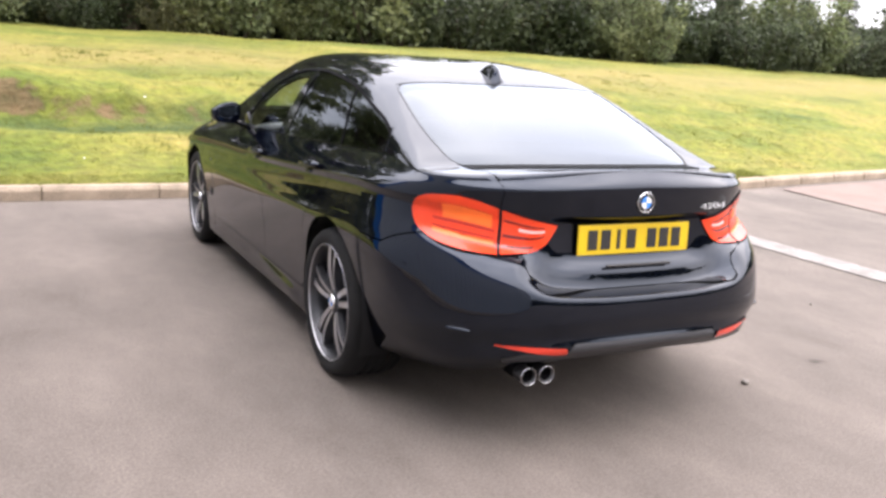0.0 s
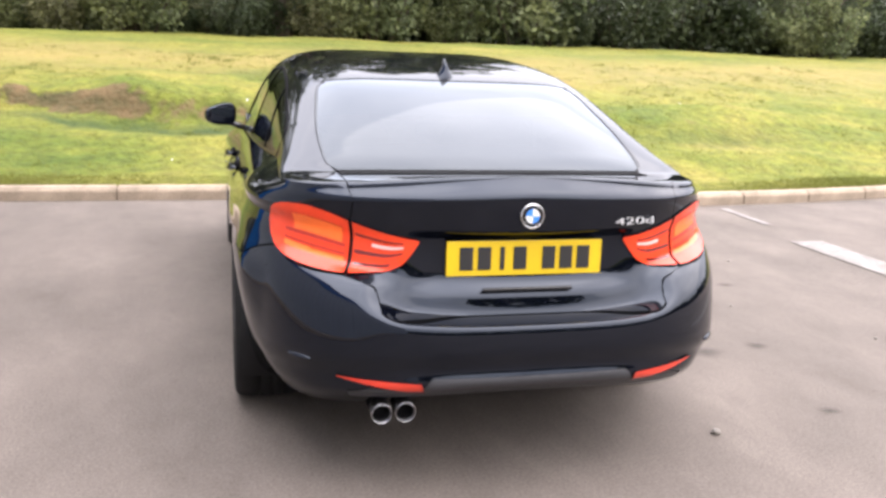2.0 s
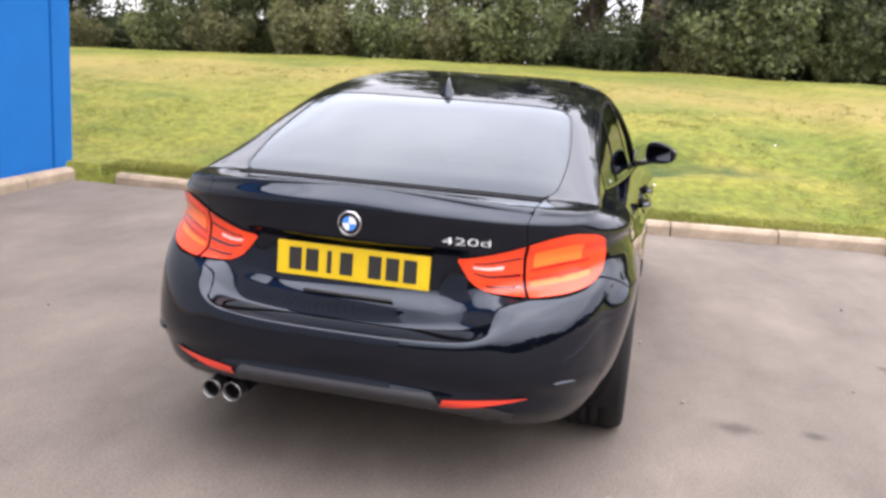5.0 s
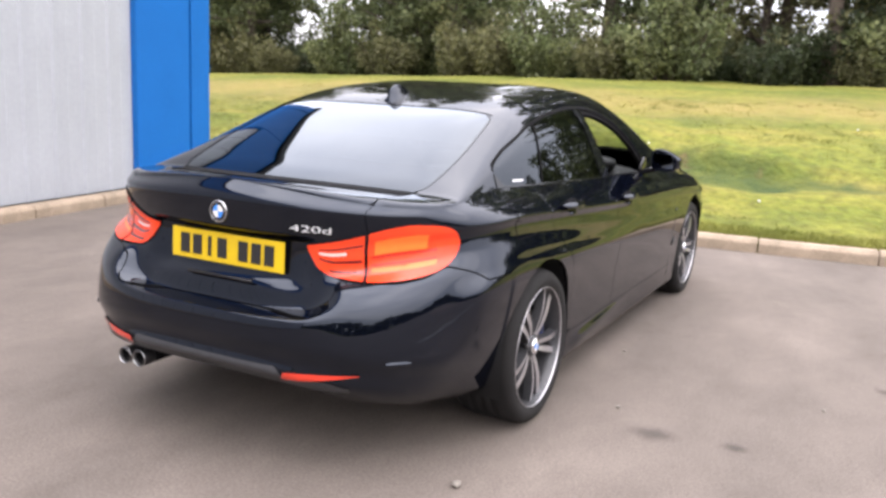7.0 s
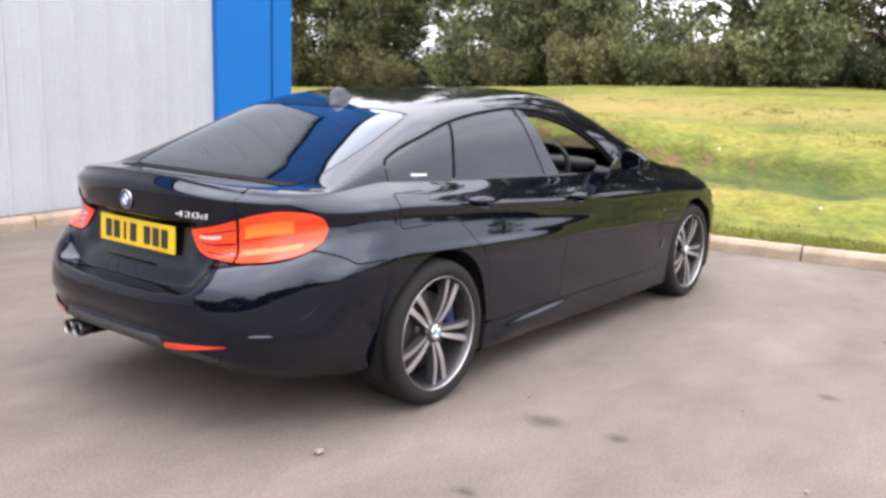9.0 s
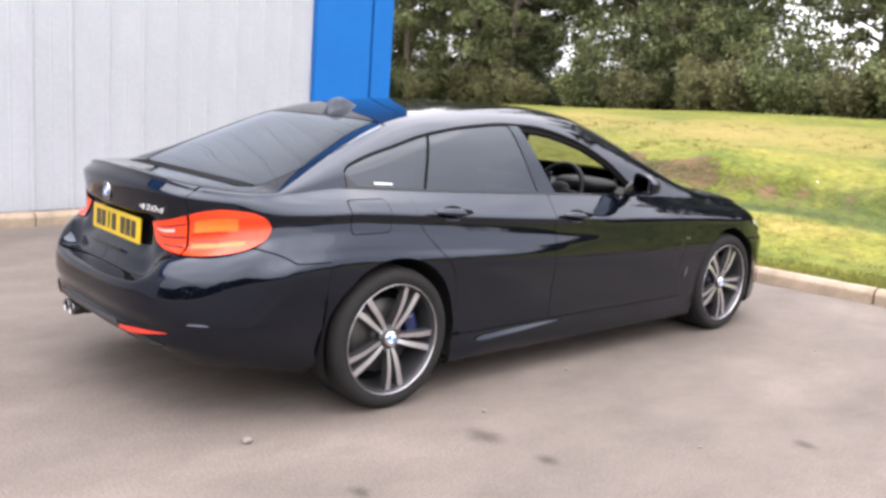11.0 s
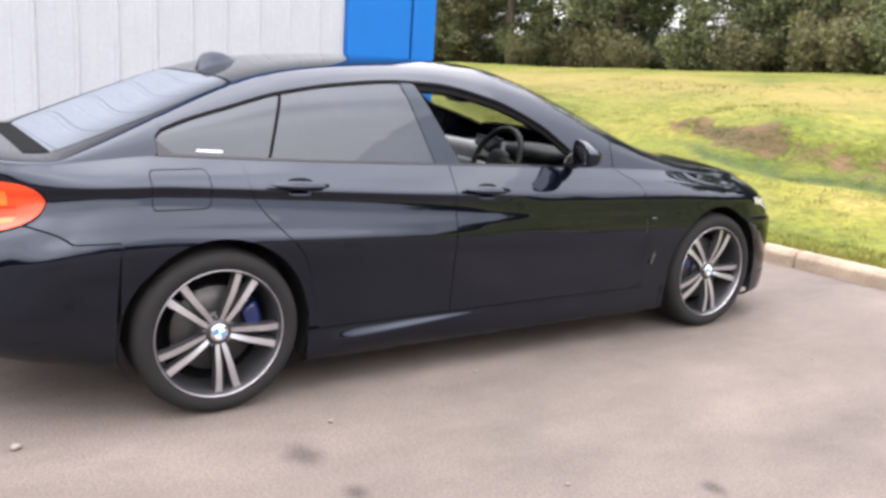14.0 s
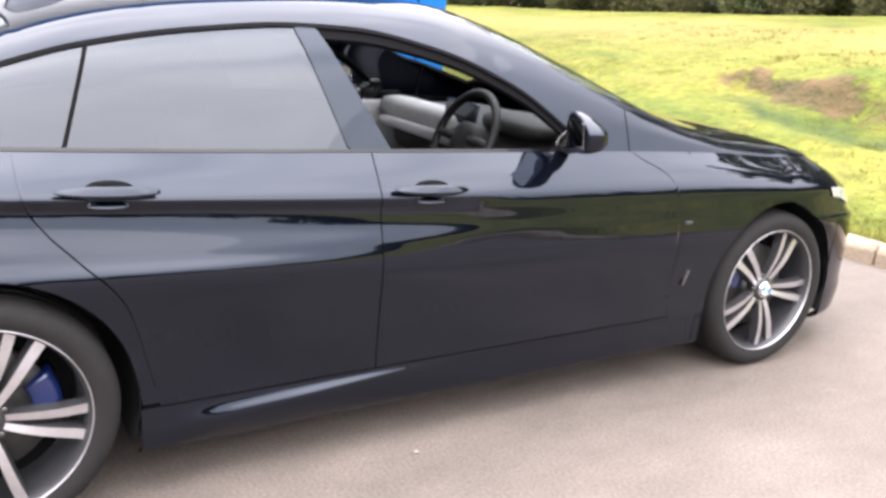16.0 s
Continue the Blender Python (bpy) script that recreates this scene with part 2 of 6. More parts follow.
def layered_ground(name, stops, scale, fine, fine_amount, bump, bump_scale, rough=0.9, stretch=(1, 1, 1), relief=0.012):
    """Ground colour from a broad noise through several colours, with a fine grain and relief."""
    m = bpy.data.materials.new(name)
    m.use_nodes = True
    n, l = m.node_tree.nodes, m.node_tree.links
    b = n["Principled BSDF"]
    b.inputs["Roughness"].default_value, b.inputs["Specular IOR Level"].default_value = rough, 0.25
    tc, mp = n.new("ShaderNodeTexCoord"), n.new("ShaderNodeMapping")
    mp.inputs["Scale"].default_value = stretch
    l.new(tc.outputs["Object"], mp.inputs["Vector"])
    big = n.new("ShaderNodeTexNoise")
    big.inputs["Scale"].default_value, big.inputs["Detail"].default_value, big.inputs["Roughness"].default_value = scale, 9.0, 0.7
    l.new(mp.outputs["Vector"], big.inputs["Vector"])
    ramp = n.new("ShaderNodeValToRGB")
    els = ramp.color_ramp.elements
    while len(els) < len(stops):
        els.new(0.5)
    for e, (p, c) in zip(els, stops):
        e.position, e.color = p, (*c, 1)
    l.new(big.outputs["Fac"], ramp.inputs["Fac"])
    small = n.new("ShaderNodeTexNoise")
    small.inputs["Scale"].default_value, small.inputs["Detail"].default_value = fine, 5.0
    l.new(tc.outputs["Object"], small.inputs["Vector"])
    mr = n.new("ShaderNodeMapRange")
    mr.inputs["From Min"].default_value, mr.inputs["From Max"].default_value = 0.25, 0.75
    mr.inputs["To Min"].default_value, mr.inputs["To Max"].default_value = 1 - fine_amount, 1 + fine_amount
    l.new(small.outputs["Fac"], mr.inputs["Value"])
    hsv = n.new("ShaderNodeHueSaturation")
    l.new(ramp.outputs["Color"], hsv.inputs["Color"])
    l.new(mr.outputs["Result"], hsv.inputs["Value"])
    l.new(hsv.outputs["Color"], b.inputs["Base Color"])
    tb = n.new("ShaderNodeTexNoise")
    tb.inputs["Scale"].default_value, tb.inputs["Detail"].default_value = bump_scale, 4.0
    l.new(tc.outputs["Object"], tb.inputs["Vector"])
    bn = n.new("ShaderNodeBump")
    bn.inputs["Strength"].default_value, bn.inputs["Distance"].default_value = bump, relief
    l.new(tb.outputs["Fac"], bn.inputs["Height"])
    l.new(bn.outputs["Normal"], b.inputs["Normal"])
    return m


TARMAC = layered_ground("worn_tarmac", [(0.26, (0.074, 0.061, 0.052)), (0.42, (0.104, 0.088, 0.077)), (0.55, (0.125, 0.105, 0.092)), (0.74, (0.163, 0.138, 0.121))], 1.3, 95, 0.3, 0.5, 150, stretch=(1.0, 0.55, 1))
GRASS = layered_ground("mown_grass", [(0.28, (0.04, 0.066, 0.01)), (0.41, (0.08, 0.101, 0.014)), (0.52, (0.124, 0.129, 0.02)), (0.63, (0.168, 0.148, 0.031)), (0.76, (0.225, 0.172, 0.055))], 0.8, 9, 0.4, 0.9, 16, stretch=(0.5, 1.0, 1), relief=0.05)


def add_bare_earth(m):
    """Mixes bare earth into the grass where the ground's own 'bare' value says so."""
    n, l = m.node_tree.nodes, m.node_tree.links
    b = n["Principled BSDF"]
    grass = b.inputs["Base Color"].links[0].from_socket
    at, tc, tex = n.new("ShaderNodeAttribute"), n.new("ShaderNodeTexCoord"), n.new("ShaderNodeTexNoise")
    at.attribute_name = "bare"
    tex.inputs["Scale"].default_value, tex.inputs["Detail"].default_value, tex.inputs["Roughness"].default_value = 3.4, 8.0, 0.58
    l.new(tc.outputs["Object"], tex.inputs["Vector"])
    add = n.new("ShaderNodeMath")
    add.operation = "ADD"
    l.new(at.outputs["Fac"], add.inputs[0])
    l.new(tex.outputs["Fac"], add.inputs[1])
    ramp = n.new("ShaderNodeValToRGB")
    ramp.color_ramp.elements[0].position, ramp.color_ramp.elements[1].position = 0.78, 0.92
    l.new(add.outputs[0], ramp.inputs["Fac"])
    earth = n.new("ShaderNodeValToRGB")
    earth.color_ramp.elements[0].position, earth.color_ramp.elements[0].color = 0.38, (0.05, 0.045, 0.016, 1)
    earth.color_ramp.elements[1].position, earth.color_ramp.elements[1].color = 0.66, (0.125, 0.083, 0.04, 1)
    l.new(tex.outputs["Fac"], earth.inputs["Fac"])
    mix = n.new("ShaderNodeMix")
    mix.data_type = "RGBA"
    l.new(ramp.outputs["Color"], mix.inputs[0])
    l.new(grass, mix.inputs[6])
    l.new(earth.outputs["Color"], mix.inputs[7])
    # darker green in the hollows
    dark_green, by, weigh, deep = n.new("ShaderNodeAttribute"), n.new("ShaderNodeMath"), n.new("ShaderNodeMath"), n.new("ShaderNodeMix")
    dark_green.attribute_name = "dark_green"
    by.operation, weigh.operation, deep.data_type = "MULTIPLY", "MULTIPLY", "RGBA"
    by.use_clamp = True
    weigh.inputs[1].default_value = 2.0
    l.new(tex.outputs["Fac"], weigh.inputs[0])
    l.new(dark_green.outputs["Fac"], by.inputs[0])
    l.new(weigh.outputs[0], by.inputs[1])
    l.new(by.outputs[0], deep.inputs[0])
    l.new(grass, deep.inputs[6])
    deep.inputs[7].default_value = (0.03, 0.05, 0.013, 1)
    # dry, straw-coloured grass higher up
    dry, patchy, dried = n.new("ShaderNodeAttribute"), n.new("ShaderNodeMath"), n.new("ShaderNodeMix")
    dry.attribute_name = "dry"
    patchy.operation, patchy.use_clamp, dried.data_type = "MULTIPLY", True, "RGBA"
    l.new(dry.outputs["Fac"], patchy.inputs[0])
    l.new(weigh.outputs[0], patchy.inputs[1])
    l.new(patchy.outputs[0], dried.inputs[0])
    l.new(deep.outputs[2], dried.inputs[6])
    dried.inputs[7].default_value = (0.205, 0.155, 0.055, 1)
    l.new(dried.outputs[2], mix.inputs[6])
    l.new(mix.outputs[2], b.inputs["Base Color"])


add_bare_earth(GRASS)


# ---- building helpers ----
def part(name, bm, mat, parent=None, label="", smooth=True, angle=None):
    """Links a bmesh as one mesh object under a thing or a part."""
    me = bpy.data.meshes.new(name)
    for f in bm.faces:
        f.smooth = smooth
    if angle is not None:
        for e in bm.edges:
            if len(e.link_faces) == 2 and e.calc_face_angle(0) > radians(angle):
                e.smooth = False
    bm.to_mesh(me)
    bm.free()
    if mat:
        me.materials.append(mat)
    ob = new(name, me)
    if parent:
        ob.parent = parent
    if label:
        ob["label"] = label
    if any(f.material_index for f in me.polygons):
        me.materials.append(DARK_GAP)
    return ob


def empty(name, m=None):
    e = new(name)
    e.empty_display_size = 0.2
    if m is not None:
        e.matrix_world = m
    return e


def box_bm(sx, sy, sz, m=None, bevel=0.0, seg=2):
    bm = bmesh.new()
    bmesh.ops.create_cube(bm, size=1.0, matrix=Matrix.Diagonal((sx, sy, sz, 1)))
    if bevel:
        bmesh.ops.bevel(bm, geom=list(bm.edges), offset=bevel, segments=seg, affect="EDGES", profile=0.6)
    if m is not None:
        bm.transform(m)
    return bm


def lathe_bm(profile, seg=48, closed=False):
    """Turns (radius, x) pairs round the x axis."""
    bm = bmesh.new()
    rings = []
    for k in range(seg):
        a = 2 * math.pi * k / seg
        rings.append([bm.verts.new((x, r * math.cos(a), r * math.sin(a))) for r, x in profile])
    n = len(profile)
    for k in range(seg):
        a, b = rings[k], rings[(k + 1) % seg]
        for i in range(n if closed else n - 1):
            j = (i + 1) % n
            bm.faces.new((a[i], a[j], b[j], b[i]))
    bmesh.ops.remove_doubles(bm, verts=list(bm.verts), dist=1e-5)
    bmesh.ops.recalc_face_normals(bm, faces=list(bm.faces))
    return bm


def tube_bm(points, radii, seg=8, caps=True):
    """A tapered tube along points."""
    bm = bmesh.new()
    rings = []
    pts = [Vector(p) for p in points]
    for i, p in enumerate(pts):
        d = (pts[min(i + 1, len(pts) - 1)] - pts[max(i - 1, 0)]).normalized()
        side = d.cross(Vector((0, 0, 1)) if abs(d.z) < 0.9 else Vector((1, 0, 0))).normalized()
        up = side.cross(d)
        r = radii[i] if isinstance(radii, (list, tuple)) else radii
        rings.append([bm.verts.new(p + r * (math.cos(2 * math.pi * k / seg) * side + math.sin(2 * math.pi * k / seg) * up)) for k in range(seg)])
    for a, b in zip(rings, rings[1:]):
        for k in range(seg):
            bm.faces.new((a[k], a[(k + 1) % seg], b[(k + 1) % seg], b[k]))
    if caps:
        bm.faces.new(rings[0][::-1])
        bm.faces.new(rings[-1])
    bmesh.ops.recalc_face_normals(bm, faces=list(bm.faces))
    return bm


def join_bm(*parts):
    out = bmesh.new()
    for b in parts:
        me = bpy.data.meshes.new("tmp")
        b.to_mesh(me)
        b.free()
        out.from_mesh(me)
        bpy.data.meshes.remove(me)
    return out


def prism_bm(outline, axis_from, axis_to, bevel=0.0):
    """A flat outline of (y, z) pairs drawn out along x."""
    bm = bmesh.new()
    a = [bm.verts.new((axis_from, y, z)) for y, z in outline]
    b = [bm.verts.new((axis_to, y, z)) for y, z in outline]
    bm.faces.new(a)
    bm.faces.new(b[::-1])
    for i in range(len(a)):
        j = (i + 1) % len(a)
        bm.faces.new((a[i], b[i], b[j], a[j]))
    bmesh.ops.recalc_face_normals(bm, faces=list(bm.faces))
    if bevel:
        bmesh.ops.bevel(bm, geom=list(bm.edges), offset=bevel, segments=2, affect="EDGES")
    return bm


def curve(xs, ys):
    """A smooth curve through a few points, which never overshoots them."""
    x, y = np.array(xs, float), np.array(ys, float)
    h, d = np.diff(x), np.diff(y) / np.diff(x)
    m = np.zeros(len(x))
    m[0], m[-1] = d[0], d[-1]
    for i in range(1, len(x) - 1):
        if d[i - 1] * d[i] > 0:
            w1, w2 = 2 * h[i] + h[i - 1], h[i] + 2 * h[i - 1]
            m[i] = (w1 + w2) / (w1 / d[i - 1] + w2 / d[i])

    def f(t):
        t = min(max(t, x[0]), x[-1])
        i = min(max(int(np.searchsorted(x, t)) - 1, 0), len(x) - 2)
        s = (t - x[i]) / h[i]
        return float((1 + 2 * s) * (1 - s) ** 2 * y[i] + s * (1 - s) ** 2 * h[i] * m[i] + s * s * (3 - 2 * s) * y[i + 1] + s * s * (s - 1) * h[i] * m[i + 1])
    return f


def smooth(a, b, t):
    t = min(max((t - a) / (b - a), 0.0), 1.0)
    return t * t * (3 - 2 * t)


# ---- ground, car park, kerb ----
kerb_line = curve([-30, -4.95, -3, -1, 0.5, 1.8, 3.1], [4.64, 4.64, 4.62, 4.65, 4.73, 4.9, 5.1])
kerb_line_far = curve([3.4, 5, 7, 10, 20, 60], [4.12, 4.33, 4.73, 5.3, 7.2, 15])


def kerb_y(x):
    if x <= 3.05:
        return kerb_line(x)
    if x >= 3.4:
        return kerb_line_far(x)
    s = (x - 3.05) / 0.35
    return kerb_line(3.05) * (1 - s) + kerb_line_far(3.4) * s


bank_rise = curve([0, 0.5, 1.6, 3, 6, 9, 11.5, 13, 18, 40, 300], [0.12, 0.16, 0.46, 0.78, 1.2, 1.5, 1.62, 1.64, 1.6, 1.5, 1.2])
bank_side = curve([-60, -23, -13.5, -7, -4, 2, 7, 11.5, 22, 60], [0.6, 0.71, 0.82, 0.95, 1.0, 1.01, 1.04, 1.07, 1.16, 1.2])


def scarp_d(x, y, d):
    """How far up the bank a place lies, as the ragged scarp counts it."""
    return d - 0.33 + 0.2 * noise.noise((x * 1.1, 2.0, 9.0)) + 0.11 * noise.noise((x * 3.2, y * 3.0, 4.0)) + 0.05 * noise.noise((x * 8.0, y * 7.0, 1.0)) + 0.22 * smooth(-1.2, 1.2, x) - 0.3 * (1 - smooth(-3.6, -1.6, x))


def ground_z(x, y):
    d = y - kerb_y(x) - 0.1
    if d < 0:
        return -0.12
    z = 0.11 + (bank_rise(d) - 0.12) * bank_side(x)
    z += 0.014 * noise.noise((x * 5.0, y * 5.0, 1.7)) * smooth(0.05, 0.4, d) * (1 - smooth(6, 9, d))
    z += 0.06 * noise.noise((x * 0.35, y * 0.5, 3.1)) * smooth(0.3, 3, d) + 0.025 * noise.noise((x * 1.3, y * 1.6, 7.7)) * smooth(0.1, 1, d)
    # a small eroded scarp with a hollow in front of it
    dd = scarp_d(x, y, d)
    run = smooth(-4.0, -2.8, x) * (1 - smooth(0.9, 2.4, x)) * (1 - 0.35 * smooth(-1.2, -0.6, x)) * (0.75 + 0.6 * noise.noise((x * 2.1, 5.0, 0.3)))
    z += 0.27 * run * smooth(1.87, 2.1, dd) * (1 - smooth(2.3, 4.4, dd))
    z -= 0.12 * run * math.exp(-((dd - 1.66) / 0.3) ** 2)
    z += 0.05 * noise.noise((x * 0.9, y * 2.2, 12.0)) * smooth(0.6, 1.6, d) * (1 - smooth(3.5, 6, d))
    z += 0.13 * math.exp(-((x - 5.6) / 1.6) ** 2 - ((d - 2.6) / 0.5) ** 2)
    z -= 0.08 * math.exp(-((x - 5.2) / 1.8) ** 2 - ((d - 1.7) / 0.35) ** 2)
    return z


def spaced(a, b, near, step, grow):
    """Places from a to b, step apart round near and wider further out."""
    out, p, s = [near], near, step
    while p < b:
        s = s * grow if abs(p - near) > 12 else step
        p += s
        out.append(min(p, b))
    p, s = near, step
    while p > a:
        s = s * grow if abs(p - near) > 12 else step
        p -= s
        out.append(max(p, a))
    return sorted(set(out))


def build_ground():
    xs = spaced(-400, 400, 0.0, 0.13, 1.12)
    ds = [-0.02, 0.0, 0.08, 0.18] + [0.3 + 0.12 * i for i in range(9)] + [1.38 + 0.06 * i for i in range(28)] + [3.06 + 0.12 * i for i in range(37)] + [7.5 + 0.3 * i for i in range(28)] + [16.5 * 1.22 ** i for i in range(18)]
    verts, faces = [], []
    back = [-400, -200, -100, -50, -25, -12, -6]
    for x in xs:
        k = kerb_y(x) + 0.1
        for b in back:
            verts.append((x, b, -0.12))
        for d in ds:
            verts.append((x, k + d, ground_z(x, k + d) if d >= 0 else -0.12))
    n = len(back) + len(ds)
    for i in range(len(xs) - 1):
        for j in range(n - 1):
            a = i * n + j
            faces.append((a, a + n, a + n + 1, a + 1))
    me = bpy.data.meshes.new("ground")
    me.from_pydata(verts, [], faces)
    me.materials.append(GRASS)
    bare = me.attributes.new("bare", "FLOAT", "POINT")
    values = []
    for x, y, z in verts:
        d = y - kerb_y(x) - 0.1
        dd = scarp_d(x, y, d)
        e = 0.64 * math.exp(-((x + 2.6) / 1.3) ** 2 - ((dd - 1.99) / 0.16) ** 2)
        e += 0.3 * math.exp(-((x + 0.2) / 1.2) ** 2 - ((dd - 1.92) / 0.15) ** 2)
        e += 0.22 * math.exp(-((x - 5.2) / 1.4) ** 2 - ((d - 2.1) / 0.3) ** 2)
        values.append(e)
    bare.data.foreach_set("value", values)
    deep = []
    for x, y, z in verts:
        d = y - kerb_y(x) - 0.1
        if not 0 < d < 5:
            deep.append(0.0)
            continue
        dd = scarp_d(x, y, d)
        e = 0.85 * smooth(-3.6, -2.6, x) * (1 - smooth(1.4, 2.8, x)) * math.exp(-((dd - 1.64) / 0.17) ** 2)
        e += 0.75 * math.exp(-((x - 0.1) / 1.1) ** 2 - ((dd - 1.95) / 0.18) ** 2)
        e += 0.45 * math.exp(-((x - 5.2) / 1.6) ** 2 - ((d - 1.8 + 0.2 * noise.noise((x * 1.5, 0, 0))) / 0.25) ** 2)
        deep.append(e)
    me.attributes.new("dark_green", "FLOAT", "POINT").data.foreach_set("value", deep)
    straw = []
    for x, y, z in verts:
        d = y - kerb_y(x) - 0.1
        if not 0 < d < 16:
            straw.append(0.0)
            continue
        d += 0.9 * noise.noise((x * 0.45, y * 0.5, 21.0)) + 0.35 * noise.noise((x * 1.6, y * 1.9, 8.0))
        straw.append(0.62 * math.exp(-((d - 6.0) / 1.6) ** 2) + 0.3 * math.exp(-((d - 0.9) / 0.3) ** 2) * max(0.0, noise.noise((x * 0.6, 0.0, 5.0)) + 0.2))
    me.attributes.new("dry", "FLOAT", "POINT").data.foreach_set("value", straw)
    for p in me.polygons:
        p.use_smooth = True
    return tagged(new("ground", me), "mown yellow-green grass bank with a patch of bare earth", "grass", kind="structure")


ground = build_ground()


def build_car_park():
    xs = [-6.2 + 0.35 * i for i in range(70)] + [19 + 3 * i for i in range(15)]
    verts, faces = [], []
    n = 0
    ys = [1 - k for k in (1.0, 0.99, 0.97, 0.94, 0.9, 0.85, 0.8, 0.75, 0.7, 0.65, 0.6, 0.55, 0.5, 0.4, 0.3, 0.2, 0.1, 0.0)]
    for x in xs:
        top = kerb_y(x) + 0.02
        for s in ys:
            y = top + (-32 - top) * s ** 1.6
            z = 0.006 * noise.noise((x * 0.4, y * 0.4, 0)) * smooth(1.4, 2.2, abs(x)) - 0.055 * smooth(-2.6, -5, x)
            verts.append((x, y, z))
    n = len(ys)
    for i in range(len(xs) - 1):
        for j in range(n - 1):
            a = i * n + j
            faces.append((a + 1, a + n + 1, a + n, a))
    me = bpy.data.meshes.new("car_park")
    me.from_pydata(verts, [], faces)
    me.materials.append(TARMAC)
    for p in me.polygons:
        p.use_smooth = True
    return tagged(new("car_park", me), "worn grey tarmac of the car park", "tarmac", kind="structure")


car_park = build_car_park()


def kerb_stone_bm(length):
    """A kerb stone along x with a splayed front edge."""
    prof = [(0.0, -0.1), (0.0, 0.085), (0.03, 0.12), (0.125, 0.125), (0.125, -0.1)]
    return prism_bm(prof, 0.004, length - 0.004, 0.006)


def build_kerb(name, pts, mat, label):
    kerb = tagged(empty(name), label, "kerb", kind="structure")
    shared = {}
    for (x0, y0), (x1, y1) in zip(pts, pts[1:]):
        run = math.hypot(x1 - x0, y1 - y0)
        count = max(1, round(run / 0.915))
        each = run / count
        key = round(each, 2)
        if key not in shared:
            ob = part("kerb_stone", kerb_stone_bm(each), mat, kerb, smooth=False)
            shared[key] = ob.data
            first = ob
        else:
            first = None
        ang = math.atan2(y1 - y0, x1 - x0)
        for k in range(count):
            s = k * each / run
            ob = first if first and k == 0 else new("kerb_stone", shared[key])
            ob.parent = kerb
            jig = 0.004 * noise.noise((k * 1.7, x0, y0))
            gx, gy = x0 + (x1 - x0) * s, y0 + (y1 - y0) * s
            gz = -0.055 * smooth(-2.6, -5, gx)
            ob.matrix_local = Matrix.Translation((gx, gy + jig, gz + jig)) @ Matrix.Rotation(ang, 4, "Z")
    return kerb


def along(f, a, b, n):
    return [(a + (b - a) * i / n, f(a + (b - a) * i / n)) for i in range(n + 1)]


build_kerb("kerb", along(kerb_line, -4.75, 3.05, 8), KERB_CONCRETE, "weathered concrete kerb along the grass")
build_kerb("kerb", [(3.05, kerb_line(3.05)), (3.4, kerb_line_far(3.4))] + along(kerb_line_far, 3.4, 24, 12)[1:], KERB_CONCRETE, "concrete kerb that steps out beside the bay")


# ---- industrial building ----
WALL_X0, WALL_SLOPE = -4.87, -0.145


def wall_x(y):
    return WALL_X0 + WALL_SLOPE * y


WALL_TURN = math.atan2(-WALL_SLOPE, 1)


